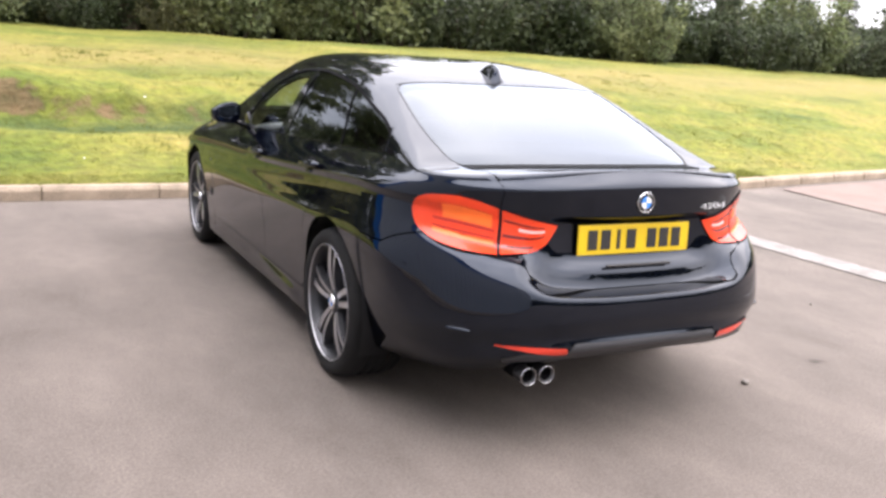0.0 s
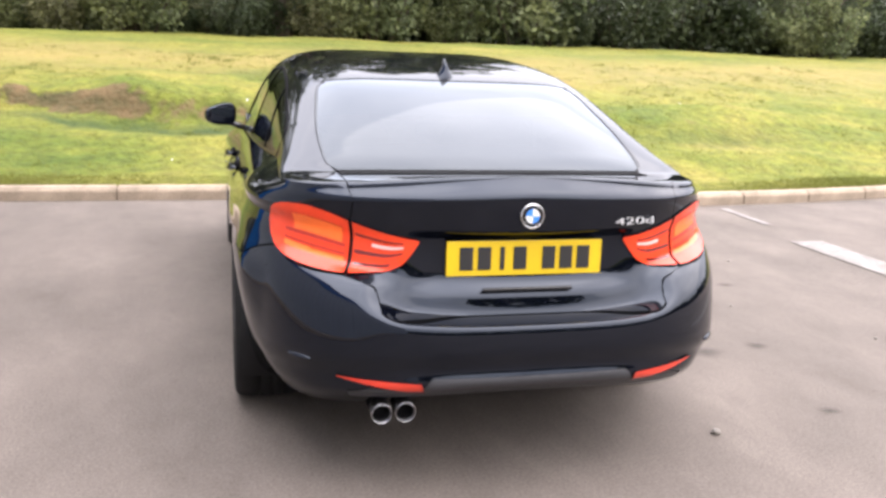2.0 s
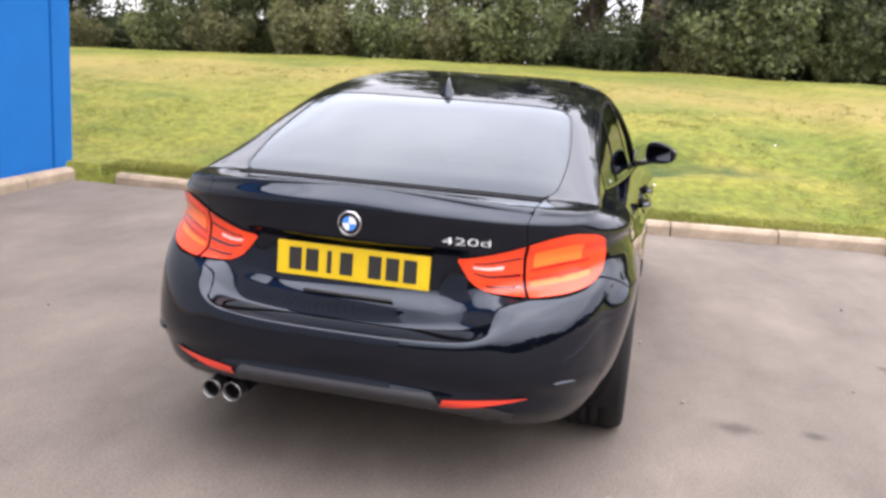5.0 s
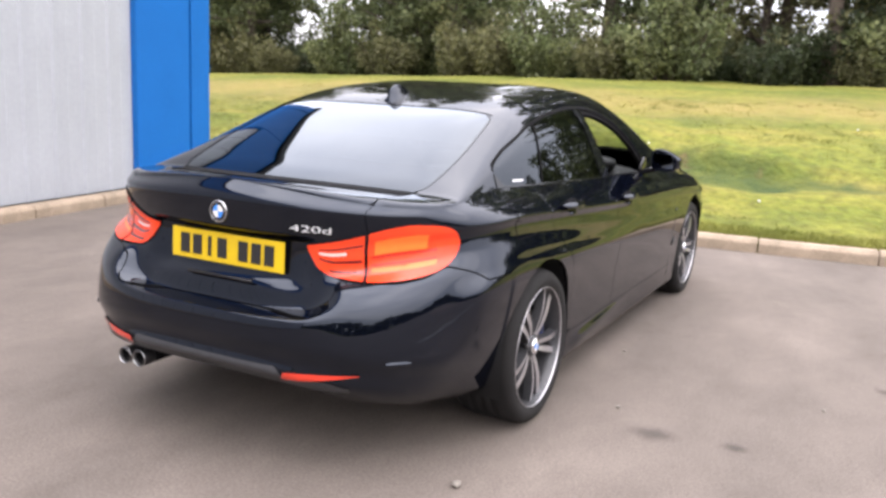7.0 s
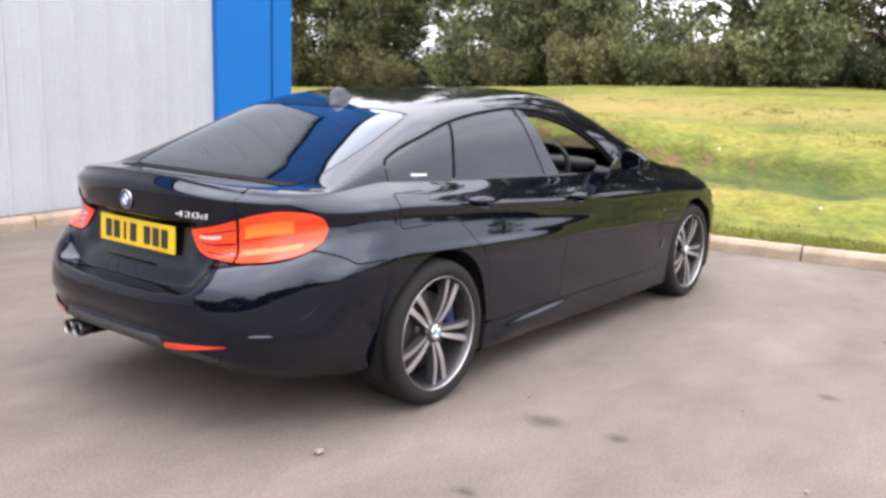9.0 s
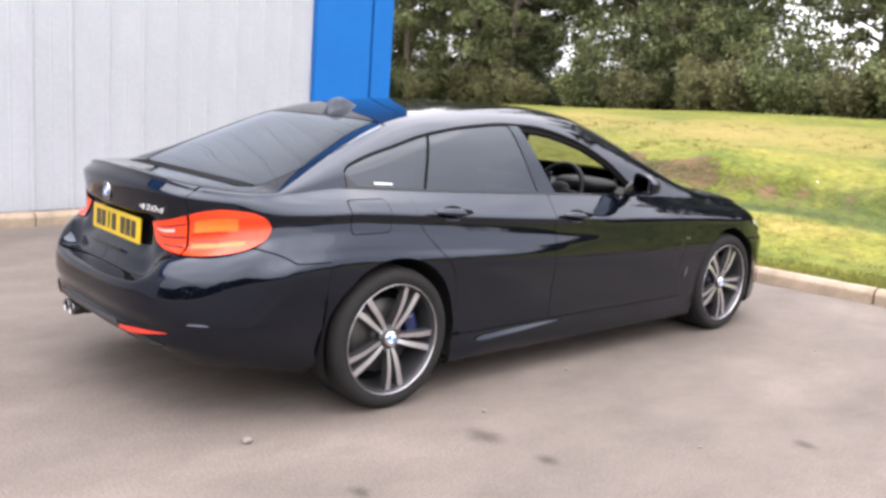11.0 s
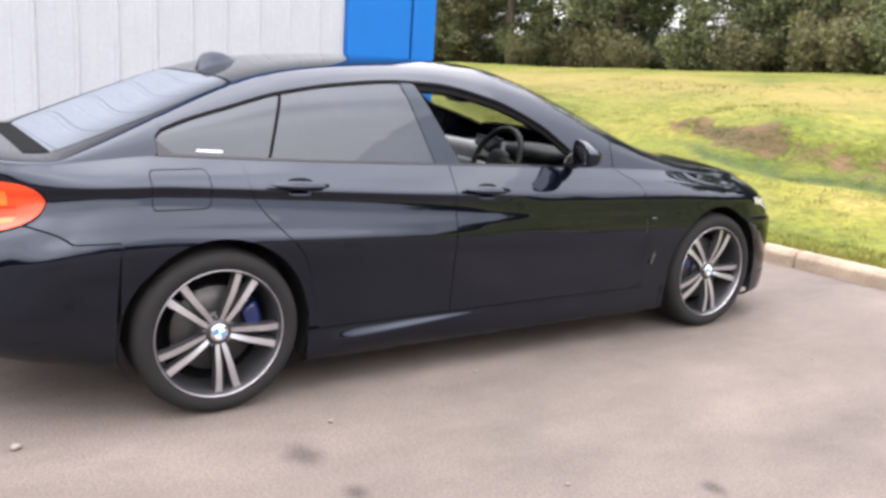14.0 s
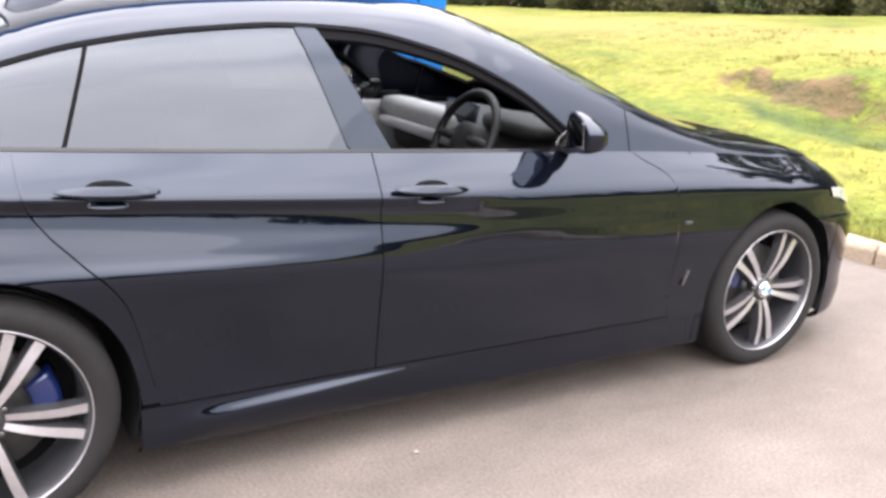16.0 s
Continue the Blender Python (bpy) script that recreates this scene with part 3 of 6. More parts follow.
def build_building():
    b = tagged(empty("industrial_building"), "industrial unit in pale grey ribbed metal with a blue corner", "building")
    m = Matrix.Translation((wall_x(0), 0, 0)) @ Matrix.Rotation(WALL_TURN, 4, "Z")
    b.matrix_world = m
    # in the building's own axes y runs along the wall and +x faces the car park
    end = 4.98
    core = box_bm(12, 21.0, 6.3, Matrix.Translation((-6.08, end - 10.53, 3.1)))
    part("wall", core, CLAD_GREY, b, smooth=False)
    part("roof", box_bm(12.3, 21.4, 0.16, Matrix.Translation((-6.05, end - 10.5, 6.3)), 0.03), PLASTIC, b)
    # ribbed sheets, three ribs to each
    prof = []
    pitch = 0.385
    for k in range(3):
        o = k * pitch
        prof += [(o, 0.0), (o + 0.016, 0.02), (o + 0.024, 0.024), (o + 0.04, 0.024), (o + 0.048, 0.02), (o + 0.064, 0.0), (o + 0.21, 0.0), (o + 0.217, 0.004), (o + 0.229, 0.004), (o + 0.236, 0.0)]
    prof.append((3 * pitch, 0.0))
    shared = None
    for i in range(13):
        y0 = 3.655 - (i + 1) * 3 * pitch
        if shared is None:
            bm = bmesh.new()
            lo = [bm.verts.new((h, y, 0.06)) for y, h in prof]
            hi = [bm.verts.new((h, y, 5.22)) for y, h in prof]
            for k in range(len(prof) - 1):
                bm.faces.new((lo[k], lo[k + 1], hi[k + 1], hi[k]))
            bmesh.ops.recalc_face_normals(bm, faces=list(bm.faces))
            ob = part("cladding_sheet", bm, CLAD_GREY, b, smooth=False)
            if ob.data.polygons[0].normal.x < 0:
                ob.data.flip_normals()
            shared = ob.data
        else:
            ob = new("cladding_sheet", shared)
            ob.parent = b
        ob.matrix_local = Matrix.Translation((0.0, y0, 0))
    # blue corner: a flat casing, a dark joint and the corner flashing
    part("corner_casing", box_bm(0.1, 0.94, 6.18, Matrix.Translation((0.02, 3.66 + 0.47, 3.14)), 0.006), CLAD_BLUE, b, "blue flat metal casing", smooth=False)
    part("casing_joint", box_bm(0.05, 0.03, 6.18, Matrix.Translation((0.025, 4.615, 3.14))), DARK_GAP, b, smooth=False)
    part("corner_flashing", box_bm(0.12, 0.36, 6.18, Matrix.Translation((0.02, 4.81, 3.14)), 0.008), CLAD_BLUE, b, "blue corner flashing", smooth=False)
    part("fascia", box_bm(0.1, 15.6, 1.02, Matrix.Translation((0.018, 3.655 - 7.8, 5.73)), 0.006), CLAD_BLUE, b, "blue flat metal fascia under the roof", smooth=False)
    part("drip_strip", box_bm(0.03, 20.0, 0.035, Matrix.Translation((0.02, end - 10.4, 0.045))), DARK_GAP, b, smooth=False)
    part("plinth", box_bm(0.1, 21.0, 0.3, Matrix.Translation((-0.04, end - 10.53, -0.09))), KERB_CONCRETE, b, smooth=False)
    return b


building = build_building()
build_kerb("kerb", [(wall_x(y) + 0.24, y) for y in (4.75, 1.1, -2.6, -6.2, -9.9)][::-1], KERB_CONCRETE, "pale concrete kerb at the foot of the metal wall")

def build_apron():
    """A paler, pinkish patch of surfacing beyond the bays."""
    pts = [(6.5, 2.6), (6.9, 1.2), (9.0, -0.5), (15.0, -0.5), (15.0, 5.9), (12.0, 5.45), (9.5, 5.0), (6.9, 4.5)]
    bm = bmesh.new()
    bm.faces.new([bm.verts.new((x, y, 0.012)) for x, y in pts])
    ob = part("paved_apron", bm, APRON, smooth=False)
    if ob.data.polygons[0].normal.z < 0:
        ob.data.flip_normals()
    return tagged(ob, "paler pinkish patch of tarmac by the kerb", "tarmac", kind="structure")


APRON = layered_ground("pinkish_tarmac", [(0.3, (0.15, 0.11, 0.094)), (0.7, (0.19, 0.148, 0.128))], 1.2, 120, 0.2, 0.4, 180)
build_apron()

# ---- painted bay line, stains, stones ----
def build_line(p0, p1, width, label):
    bm = bmesh.new()
    n = 40
    d = (Vector(p1) - Vector(p0))
    side = Vector((-d.y, d.x)).normalized()
    prev = None
    for i in range(n + 1):
        c = Vector(p0) + d * (i / n)
        w0 = width / 2 * (1 + 0.12 * noise.noise((i * 0.9, 1, 0)))
        w1 = width / 2 * (1 + 0.12 * noise.noise((i * 0.9, 9, 0)))
        a, b = bm.verts.new((c.x - side.x * w0, c.y - side.y * w0, 0.0045)), bm.verts.new((c.x + side.x * w1, c.y + side.y * w1, 0.0045))
        if prev:
            bm.faces.new((prev[0], a, b, prev[1]))
        prev = (a, b)
    bmesh.ops.recalc_face_normals(bm, faces=list(bm.faces))
    ob = part("bay_line", bm, LINE_WHITE)
    if ob.data.polygons[0].normal.z < 0:
        ob.data.flip_normals()
    return tagged(ob, label, "road marking", kind="structure")


build_line((3.88, 4.0), (3.83, 3.2), 0.075, "short worn stretch of white bay line by the kerb")
build_line((3.7, 2.5), (3.6, -1.2), 0.3, "worn white painted bay line on the tarmac")


def fade_out(m):
    """Lets a stain fade to nothing at its edge by the mesh's own 'soft' value."""
    n, l = m.node_tree.nodes, m.node_tree.links
    at, tr, mix = n.new("ShaderNodeAttribute"), n.new("ShaderNodeBsdfTransparent"), n.new("ShaderNodeMixShader")
    at.attribute_name = "soft"
    l.new(at.outputs["Fac"], mix.inputs["Fac"])
    l.new(tr.outputs["BSDF"], mix.inputs[1])
    l.new(n["Principled BSDF"].outputs["BSDF"], mix.inputs[2])
    l.new(mix.outputs["Shader"], n["Material Output"].inputs["Surface"])


fade_out(STAIN)


def build_stain(x, y, r, seed):
    """A blotch that is dark in the middle and fades outwards."""
    verts, faces, soft = [(0, 0, 0.0042)], [], [0.42]
    for ring, (f, s) in enumerate(((0.35, 0.34), (0.65, 0.15), (1.0, 0.0))):
        for k in range(28):
            a = 2 * math.pi * k / 28
            rr = r * f * (0.95 + 0.3 * noise.noise((math.cos(a) * 1.3 + seed * 5, math.sin(a) * 1.3, seed)))
            verts.append((rr * math.cos(a) * 1.2, rr * math.sin(a) * 0.9, 0.0042))
            soft.append(s)
    for k in range(28):
        n = (k + 1) % 28
        faces.append((0, 1 + k, 1 + n))
        for ring in range(2):
            faces.append((1 + ring * 28 + k, 29 + ring * 28 + k, 29 + ring * 28 + n, 1 + ring * 28 + n))
    me = bpy.data.meshes.new("oil_stain")
    me.from_pydata(verts, [], faces)
    me.attributes.new("soft", "FLOAT", "POINT").data.foreach_set("value", soft)
    me.materials.append(STAIN)
    ob = new("oil_stain", me)
    ob.location = (x, y, 0)
    return tagged(ob, "dark round oil stain on the tarmac", "stain", group="stains on the tarmac", kind="structure")


def build_stone(x, y, r, seed):
    bm = bmesh.new()
    bmesh.ops.create_icosphere(bm, subdivisions=2, radius=r)
    for v in bm.verts:
        v.co *= 1 + 0.35 * noise.noise(v.co * (1.6 / r) + Vector((seed, 0, 0)))
        v.co.z *= 0.6
    lo = min(v.co.z for v in bm.verts)
    for v in bm.verts:
        v.co.z -= lo
    ob = part("stone", bm, STONE)
    ob.location = (x, y, 0.001)
    return tagged(ob, "small pale stone lying on the tarmac", "stone", group="loose stones")


# ---- the car: one surface round the body and one over it, cut into panels ----
YC_REAR, YC_FRONT, AXLE = -0.2, 2.85, 2.81
ARCH_R, WHEEL_Z, HUB_Z = 0.366, 0.33, 0.3235
belt_z = curve([-0.2, 0.15, 0.54, 1.06, 1.6, 1.9, 2.2, 2.5, 2.85], [0.988, 0.972, 0.957, 0.94, 0.922, 0.912, 0.9, 0.882, 0.848])
belt_x = curve([-0.2, 0.15, 0.6, 1.0, 1.9, 2.4, 2.85], [0.735, 0.757, 0.775, 0.785, 0.795, 0.79, 0.765])
plan_w = curve([-0.6, 0, 0.5, 1.2, 2.2, 2.81, 3.2], [0.975, 0.985, 0.99, 0.99, 1.0, 1.008, 0.99])
crease_z = curve([-0.6, -0.2, 0.49, 1.18, 1.8, 2.4, 2.9], [0.905, 0.886, 0.845, 0.808, 0.79, 0.77, 0.74])
REAR_Z = (0.33, 0.36, 0.40, 0.44, 0.50, 0.572, 0.583, 0.70, 0.80, 0.86, 0.952, 1.012)
REAR_Y = (-0.95, -1.0, -1.038, -1.03, -1.044, -1.034, -0.946, -0.926, -0.92, -0.93, -0.942, -0.893)
REAR_N = (3.2, 3.2, 3.2, 3.2, 3.2, 3.1, 2.85, 2.55, 2.52, 2.52, 2.6, 2.8)
FRONT_Z = (0.17, 0.2, 0.28, 0.34, 0.45, 0.55, 0.6, 0.64, 0.67, 0.69, 0.71, 0.73)
FRONT_Y = (3.52, 3.55, 3.58, 3.58, 3.585, 3.57, 3.55, 3.53, 3.51, 3.49, 3.46, 3.40)


def side_rows(y):
    zc, zb, p = crease_z(y), belt_z(y), plan_w(y)
    k = 1 - smooth(0.9, 1.6, y)  # the shoulder crease fades towards the front wing
    ledge = 0.018 * smooth(0.4, 0.6, y) * (1 - smooth(0.8, 1.45, y))
    f = 1 - smooth(0.25, 1.55, y)  # the haunch over the rear wheel
    z = (0.13, 0.165, 0.222 + 0.036 * smooth(0.4, 1.2, y), 0.285, 0.45, 0.60 + 0.06 * f, zc - 0.12 - 0.018 * f, zc - 0.072 + 0.012 * f, zc - 0.024, zc + 0.003, zc + 0.45 * (zb - zc), zb)
    x = (0.815, 0.864, 0.871 + ledge, 0.874, 0.884, 0.897 + 0.015 * f, 0.893 - 0.0005 * f, 0.880 + 0.008 * (1 - k) - 0.014 * f, 0.876 + 0.008 * (1 - k) - 0.017 * f, 0.885 - 0.006 * (1 - k) - 0.016 * f, 0.852 - 0.004 * (1 - k) - 0.016 * f)
    return z, tuple(a * p for a in x) + (belt_x(y),)


def ring_rows(u):
    """The points of the body's outline at u, from row 0 at the sill to row 11 at the belt."""
    if u < 0:
        z1, x1 = side_rows(YC_REAR)
        z1 = (0.195, 0.238, 0.3, 0.36) + z1[4:]
        b = smooth(0, 1, -u)
        phi = (u + 1) * math.pi / 2
        out = []
        for k in range(12):
            n = REAR_N[k]
            s, c = max(math.sin(phi), 0) ** (2 / n), max(math.cos(phi), 0) ** (2 / n)
            z = z1[k] * (1 - b) + REAR_Z[k] * b
            if k == 11:
                z -= 0.042 * math.sin(math.pi * -u)
            if k == 10:
                z -= 0.012 * math.sin(math.pi * -u)
            wide = x1[k] + (0.09 * smooth(0, 0.45, -u) if k == 11 else 0.015 * smooth(0, 0.45, -u) if k == 10 else 0)
            wide -= (0.125, 0.095, 0.055, 0.024, 0.005)[k] * smooth(-0.1, 0.22, -u) if k < 5 else 0
            out.append((wide * s, YC_REAR - (YC_REAR - REAR_Y[k]) * c, z))
        # beside the lid the bumper stands steep and rolls in to the lamps at its top
        k = smooth(0.15, 0.3, -u) * (1 - smooth(0.66, 0.82, -u))
        lo, hi = out[4], out[7]
        for row, f, up in ((5, 0.13, 0.5), (6, 0.43, 0.77)):
            goal = [lo[i] + (hi[i] - lo[i]) * (up if i == 2 else f) for i in range(3)]
            out[row] = tuple(a + (c - a) * k for a, c in zip(out[row], goal))
        return out
    if u <= 1:
        y = YC_REAR + u * (YC_FRONT - YC_REAR)
        z, x = side_rows(y)
        return [(x[k], y, z[k]) for k in range(12)]
    z1, x1 = side_rows(YC_FRONT)
    b = smooth(0, 1, u - 1)
    phi = (2 - u) * math.pi / 2
    out = []
    for k in range(12):
        n = 4.0 - 0.13 * k
        s, c = max(math.sin(phi), 0) ** (2 / n), max(math.cos(phi), 0) ** (2 / n)
        out.append((x1[k] * s, YC_FRONT + (FRONT_Y[k] - YC_FRONT) * c, z1[k] * (1 - b) + FRONT_Z[k] * b))
    return out


ROW = list(range(12))


class Column:
    """One upright line of the body at u."""

    def __init__(self, u):
        r = ring_rows(u)
        self.u = u
        self.fx, self.fy, self.fz = (curve(ROW, [p[i] for p in r]) for i in range(3))

    def at(self, v, off=0.0):
        x, y, z = self.fx(v), self.fy(v), self.fz(v)
        if self.u < -0.6:  # the hollow for the number plate
            y += 0.032 * (1 - smooth(0.27, 0.42, x)) * smooth(0.648, 0.686, z) * (1 - smooth(0.815, 0.852, z))
        return (x, y, z)

    def row_at(self, z):
        lo, hi = 0.0, 11.0
        if z <= self.fz(0):
            return 0.0
        if z >= self.fz(11):
            return 11.0
        for _ in range(26):
            mid = (lo + hi) / 2
            lo, hi = (mid, hi) if self.fz(mid) < z else (lo, mid)
        return lo


roof_line = curve([-0.893, -0.87, -0.8, -0.65, -0.56, -0.53, -0.515, -0.4, -0.1, 0.15, 0.35, 0.65, 1.1, 1.4, 1.6, 1.8, 2.0, 2.2, 2.33, 2.45, 2.8, 3.1, 3.3, 3.40],
               [1.012, 1.01, 0.998, 0.984, 0.981, 0.981, 0.988, 1.04, 1.17, 1.272, 1.326, 1.364, 1.386, 1.372, 1.322, 1.238, 1.148, 1.058, 1.004, 0.98, 0.94, 0.875, 0.80, 0.73])
roof_ys = np.arange(-0.893, 3.4001, 0.01)
roof_raw = np.array([roof_line(y) for y in roof_ys])
bell = np.exp(-(np.arange(-20, 21) / 7.0) ** 2 / 2)
roof_soft = np.convolve(np.pad(roof_raw, 20, mode="edge"), bell / bell.sum(), mode="valid")
roof_mix = np.array([smooth(-0.5, -0.38, y) * (1 - smooth(2.2, 2.4, y)) for y in roof_ys])
roof_fair = roof_raw + (roof_soft - roof_raw) * roof_mix


def roof_z(y):
    """The fair line over the middle of the car."""
    return float(np.interp(y, roof_ys, roof_fair))


section_m = curve([-0.893, -0.55, -0.1, 0.3, 1.5, 1.9, 2.3, 2.6, 3.4], [3.4, 4.4, 5.5, 5.8, 5.6, 6.5, 5.5, 3.0, 2.4])


class Arch:
    """One cross-section over the car at u, from the belt (w = 0) to the middle (w = 1)."""

    def __init__(self, u):
        self.xb, self.y, self.zb = ring_rows(u)[11]
        self.zt = max(roof_z(self.y), self.zb + 1e-4)
        self.m = section_m(self.y)
        self.lean = 0.14 * min(1.0, (self.zt - self.zb) / 0.42)

    def at(self, w, off=0.0):
        a = w * math.pi / 2
        t = math.sin(a) ** (2 / self.m) if w > 0 else 0.0
        c = math.cos(a) ** (2 / self.m) if w < 1 else 0.0
        return (max(self.xb - self.lean * t, 0) * c, self.y, self.zb + (self.zt - self.zb) * t)

    def find(self, test):
        lo, hi = 0.0, 1.0
        for _ in range(26):
            mid = (lo + hi) / 2
            lo, hi = (mid, hi) if test(self.at(mid)) else (lo, mid)
        return lo

    def at_z(self, z):
        return 0.0 if z <= self.zb else self.find(lambda p: p[2] < z)

    def at_x(self, x):
        return 0.0 if x >= self.xb else self.find(lambda p: p[0] > x)


def u_of_y(y):
    """u of the belt line at y."""
    if YC_REAR <= y <= YC_FRONT:
        return (y - YC_REAR) / (YC_FRONT - YC_REAR)
    lo, hi = (-1.0, 0.0) if y < YC_REAR else (1.0, 2.0)
    for _ in range(40):
        mid = (lo + hi) / 2
        lo, hi = (mid, hi) if ring_rows(mid)[11][1] < y else (lo, mid)
    return lo


def side_u(y):
    return (y - YC_REAR) / (YC_FRONT - YC_REAR)


def steps(a, b, n):
    return [a + (b - a) * i / n for i in range(n + 1)]


V_ROWS = [i / 8 for i in range(0, 89)]


def grid_bm(columns, side, both=False):
    """Columns of points, of one length, as a sheet; mirrored where both."""
    bm = bmesh.new()
    for sgn in ((1, -1) if both else (side,)):
        vs = [[bm.verts.new((sgn * x, y, z)) for x, y, z in col] for col in columns]
        for a, b in zip(vs, vs[1:]):
            for i in range(len(a) - 1):
                bm.faces.new((a[i], b[i], b[i + 1], a[i + 1]))
    bmesh.ops.remove_doubles(bm, verts=list(bm.verts), dist=2e-5)
    bmesh.ops.dissolve_degenerate(bm, edges=list(bm.edges), dist=1e-5)
    bmesh.ops.recalc_face_normals(bm, faces=list(bm.faces))
    total = sum((f.normal.x * f.calc_center_median().x + f.normal.y * (f.calc_center_median().y - 1.2) * 0.3 + f.normal.z * (f.calc_center_median().z - 0.3)) * f.calc_area() for f in bm.faces)
    if total < 0:
        bmesh.ops.reverse_faces(bm, faces=list(bm.faces))
    bm.normal_update()
    return bm


def lift(bm, d):
    bm.normal_update()
    n = {v: v.normal.copy() for v in bm.verts}
    for v in bm.verts:
        v.co += n[v] * d
    return bm


def turn_edges(bm, depth):
    """Folds the free edges inwards, which gives a panel its thickness."""
    bm.normal_update()
    n = {v: v.normal.copy() for v in bm.verts}
    free = [e for e in bm.edges if len(e.link_faces) == 1 and (abs(e.verts[0].co.x) > 1e-4 or abs(e.verts[1].co.x) > 1e-4)]
    src = {}
    for e in free:
        for v in e.verts:
            if v not in src:
                src[v] = bm.verts.new(v.co - n[v] * depth)
    for e in free:
        a, b = e.verts
        f = e.link_faces[0]
        loop = next(l for l in f.loops if l.edge == e)
        if loop.vert == a:
            a, b = b, a
        nf = bm.faces.new((a, b, src[b], src[a]))
        nf.smooth, nf.material_index = False, 1
    for e in free:
        e.smooth = False
    return bm


def body_patch(us, z_lo, z_hi, side=1, both=False, off=0.0, depth=0.012):
    cols = []
    for u in us:
        c = Column(u)
        lo, hi = c.row_at(z_lo(u)), c.row_at(z_hi(u))
        hi = max(lo, hi)
        cols.append([c.at(min(max(v, lo), hi)) for v in V_ROWS])
    bm = grid_bm(cols, side, both)
    if off:
        lift(bm, off)
    if depth:
        turn_edges(bm, depth)
    return bm


def top_patch(ys, w_lo, w_hi, side=1, both=False, off=0.0, depth=0.012, n=36):
    cols = []
    for y in ys:
        a = Arch(u_of_y(y))
        lo, hi = w_lo(a), w_hi(a)
        hi = max(lo, hi)
        cols.append([a.at(lo + (hi - lo) * i / n) for i in range(n + 1)])
    bm = grid_bm(cols, side, both)
    if off:
        lift(bm, off)
    if depth:
        turn_edges(bm, depth)
    return bm


def rounded_bm(sx, sy, sz, power=3.0, seg=24, m=None):
    """A rounded block between a ball and a box."""
    bm = bmesh.new()
    bmesh.ops.create_uvsphere(bm, u_segments=seg, v_segments=max(8, seg * 2 // 3), radius=1)
    for v in bm.verts:
        k = (abs(v.co.x) ** power + abs(v.co.y) ** power + abs(v.co.z) ** power) ** (1 / power)
        v.co /= k
        v.co.x, v.co.y, v.co.z = v.co.x * sx / 2, v.co.y * sy / 2, v.co.z * sz / 2
    if m is not None:
        bm.transform(m)
    return bm


car = tagged(empty("car"), "glossy black four-door fastback car with orange-red tail lamps, parked on tarmac", "car")


def u_mid_y(u):
    return YC_REAR + u * (YC_FRONT - YC_REAR)


def arch_z(y, c, low):
    d = abs(y - c)
    return WHEEL_Z + math.sqrt(ARCH_R ** 2 - d * d) if d < ARCH_R else low


seam_rear = curve([0.115, 0.124, 0.165, 0.232, 0.34, 0.42], [1.0, 0.884, 0.80, 0.725, 0.60, 0.30])
seam_front = curve([2.06, 2.1, 2.16, 2.215, 2.245, 2.255], [0.91, 0.88, 0.85, 0.80, 0.62, 0.29])
SEAM_YS = [0.1131, 0.1155, 0.118, 0.121, 0.124, 0.128, 0.133, 0.14, 0.15] + [0.165 + 0.015 * i for i in range(18)]
lid_seam = curve([-1.0, -0.86, -0.80, -0.75, -0.70, -0.611], [0.5855, 0.586, 0.59, 0.61, 0.68, 0.706])
lamp_top = curve([-0.791, -0.70, -0.611, -0.53, -0.45, -0.37, -0.32, -0.3, -0.292], [0.812, 0.838, 0.868, 0.893, 0.904, 0.899, 0.882, 0.862, 0.84])
lamp_low = curve([-0.791, -0.75, -0.70, -0.611, -0.5, -0.4, -0.34, -0.31, -0.292], [0.806, 0.738, 0.712, 0.708, 0.717, 0.734, 0.757, 0.788, 0.834])
bumper_top = curve([-1.0, -0.86, -0.80, -0.75, -0.70, -0.611, -0.5, -0.4, -0.33, -0.25, -0.16], [0.5825, 0.583, 0.587, 0.606, 0.676, 0.703, 0.711, 0.728, 0.755, 0.74, 0.70])


def arch_spaced(c, n=36):
    return [c - ARCH_R * math.cos(math.pi * i / n) for i in range(n + 1)]


def y_of_u(u):
    return Column(u).fy(3.0)


U_ARCH_FRONT = 1.05
while y_of_u(U_ARCH_FRONT) < AXLE + ARCH_R:
    U_ARCH_FRONT += 0.002

# where the rear wheel opening ends on the rounded corner
U_ARCH = -0.05
while y_of_u(U_ARCH) > -ARCH_R:
    U_ARCH -= 0.002


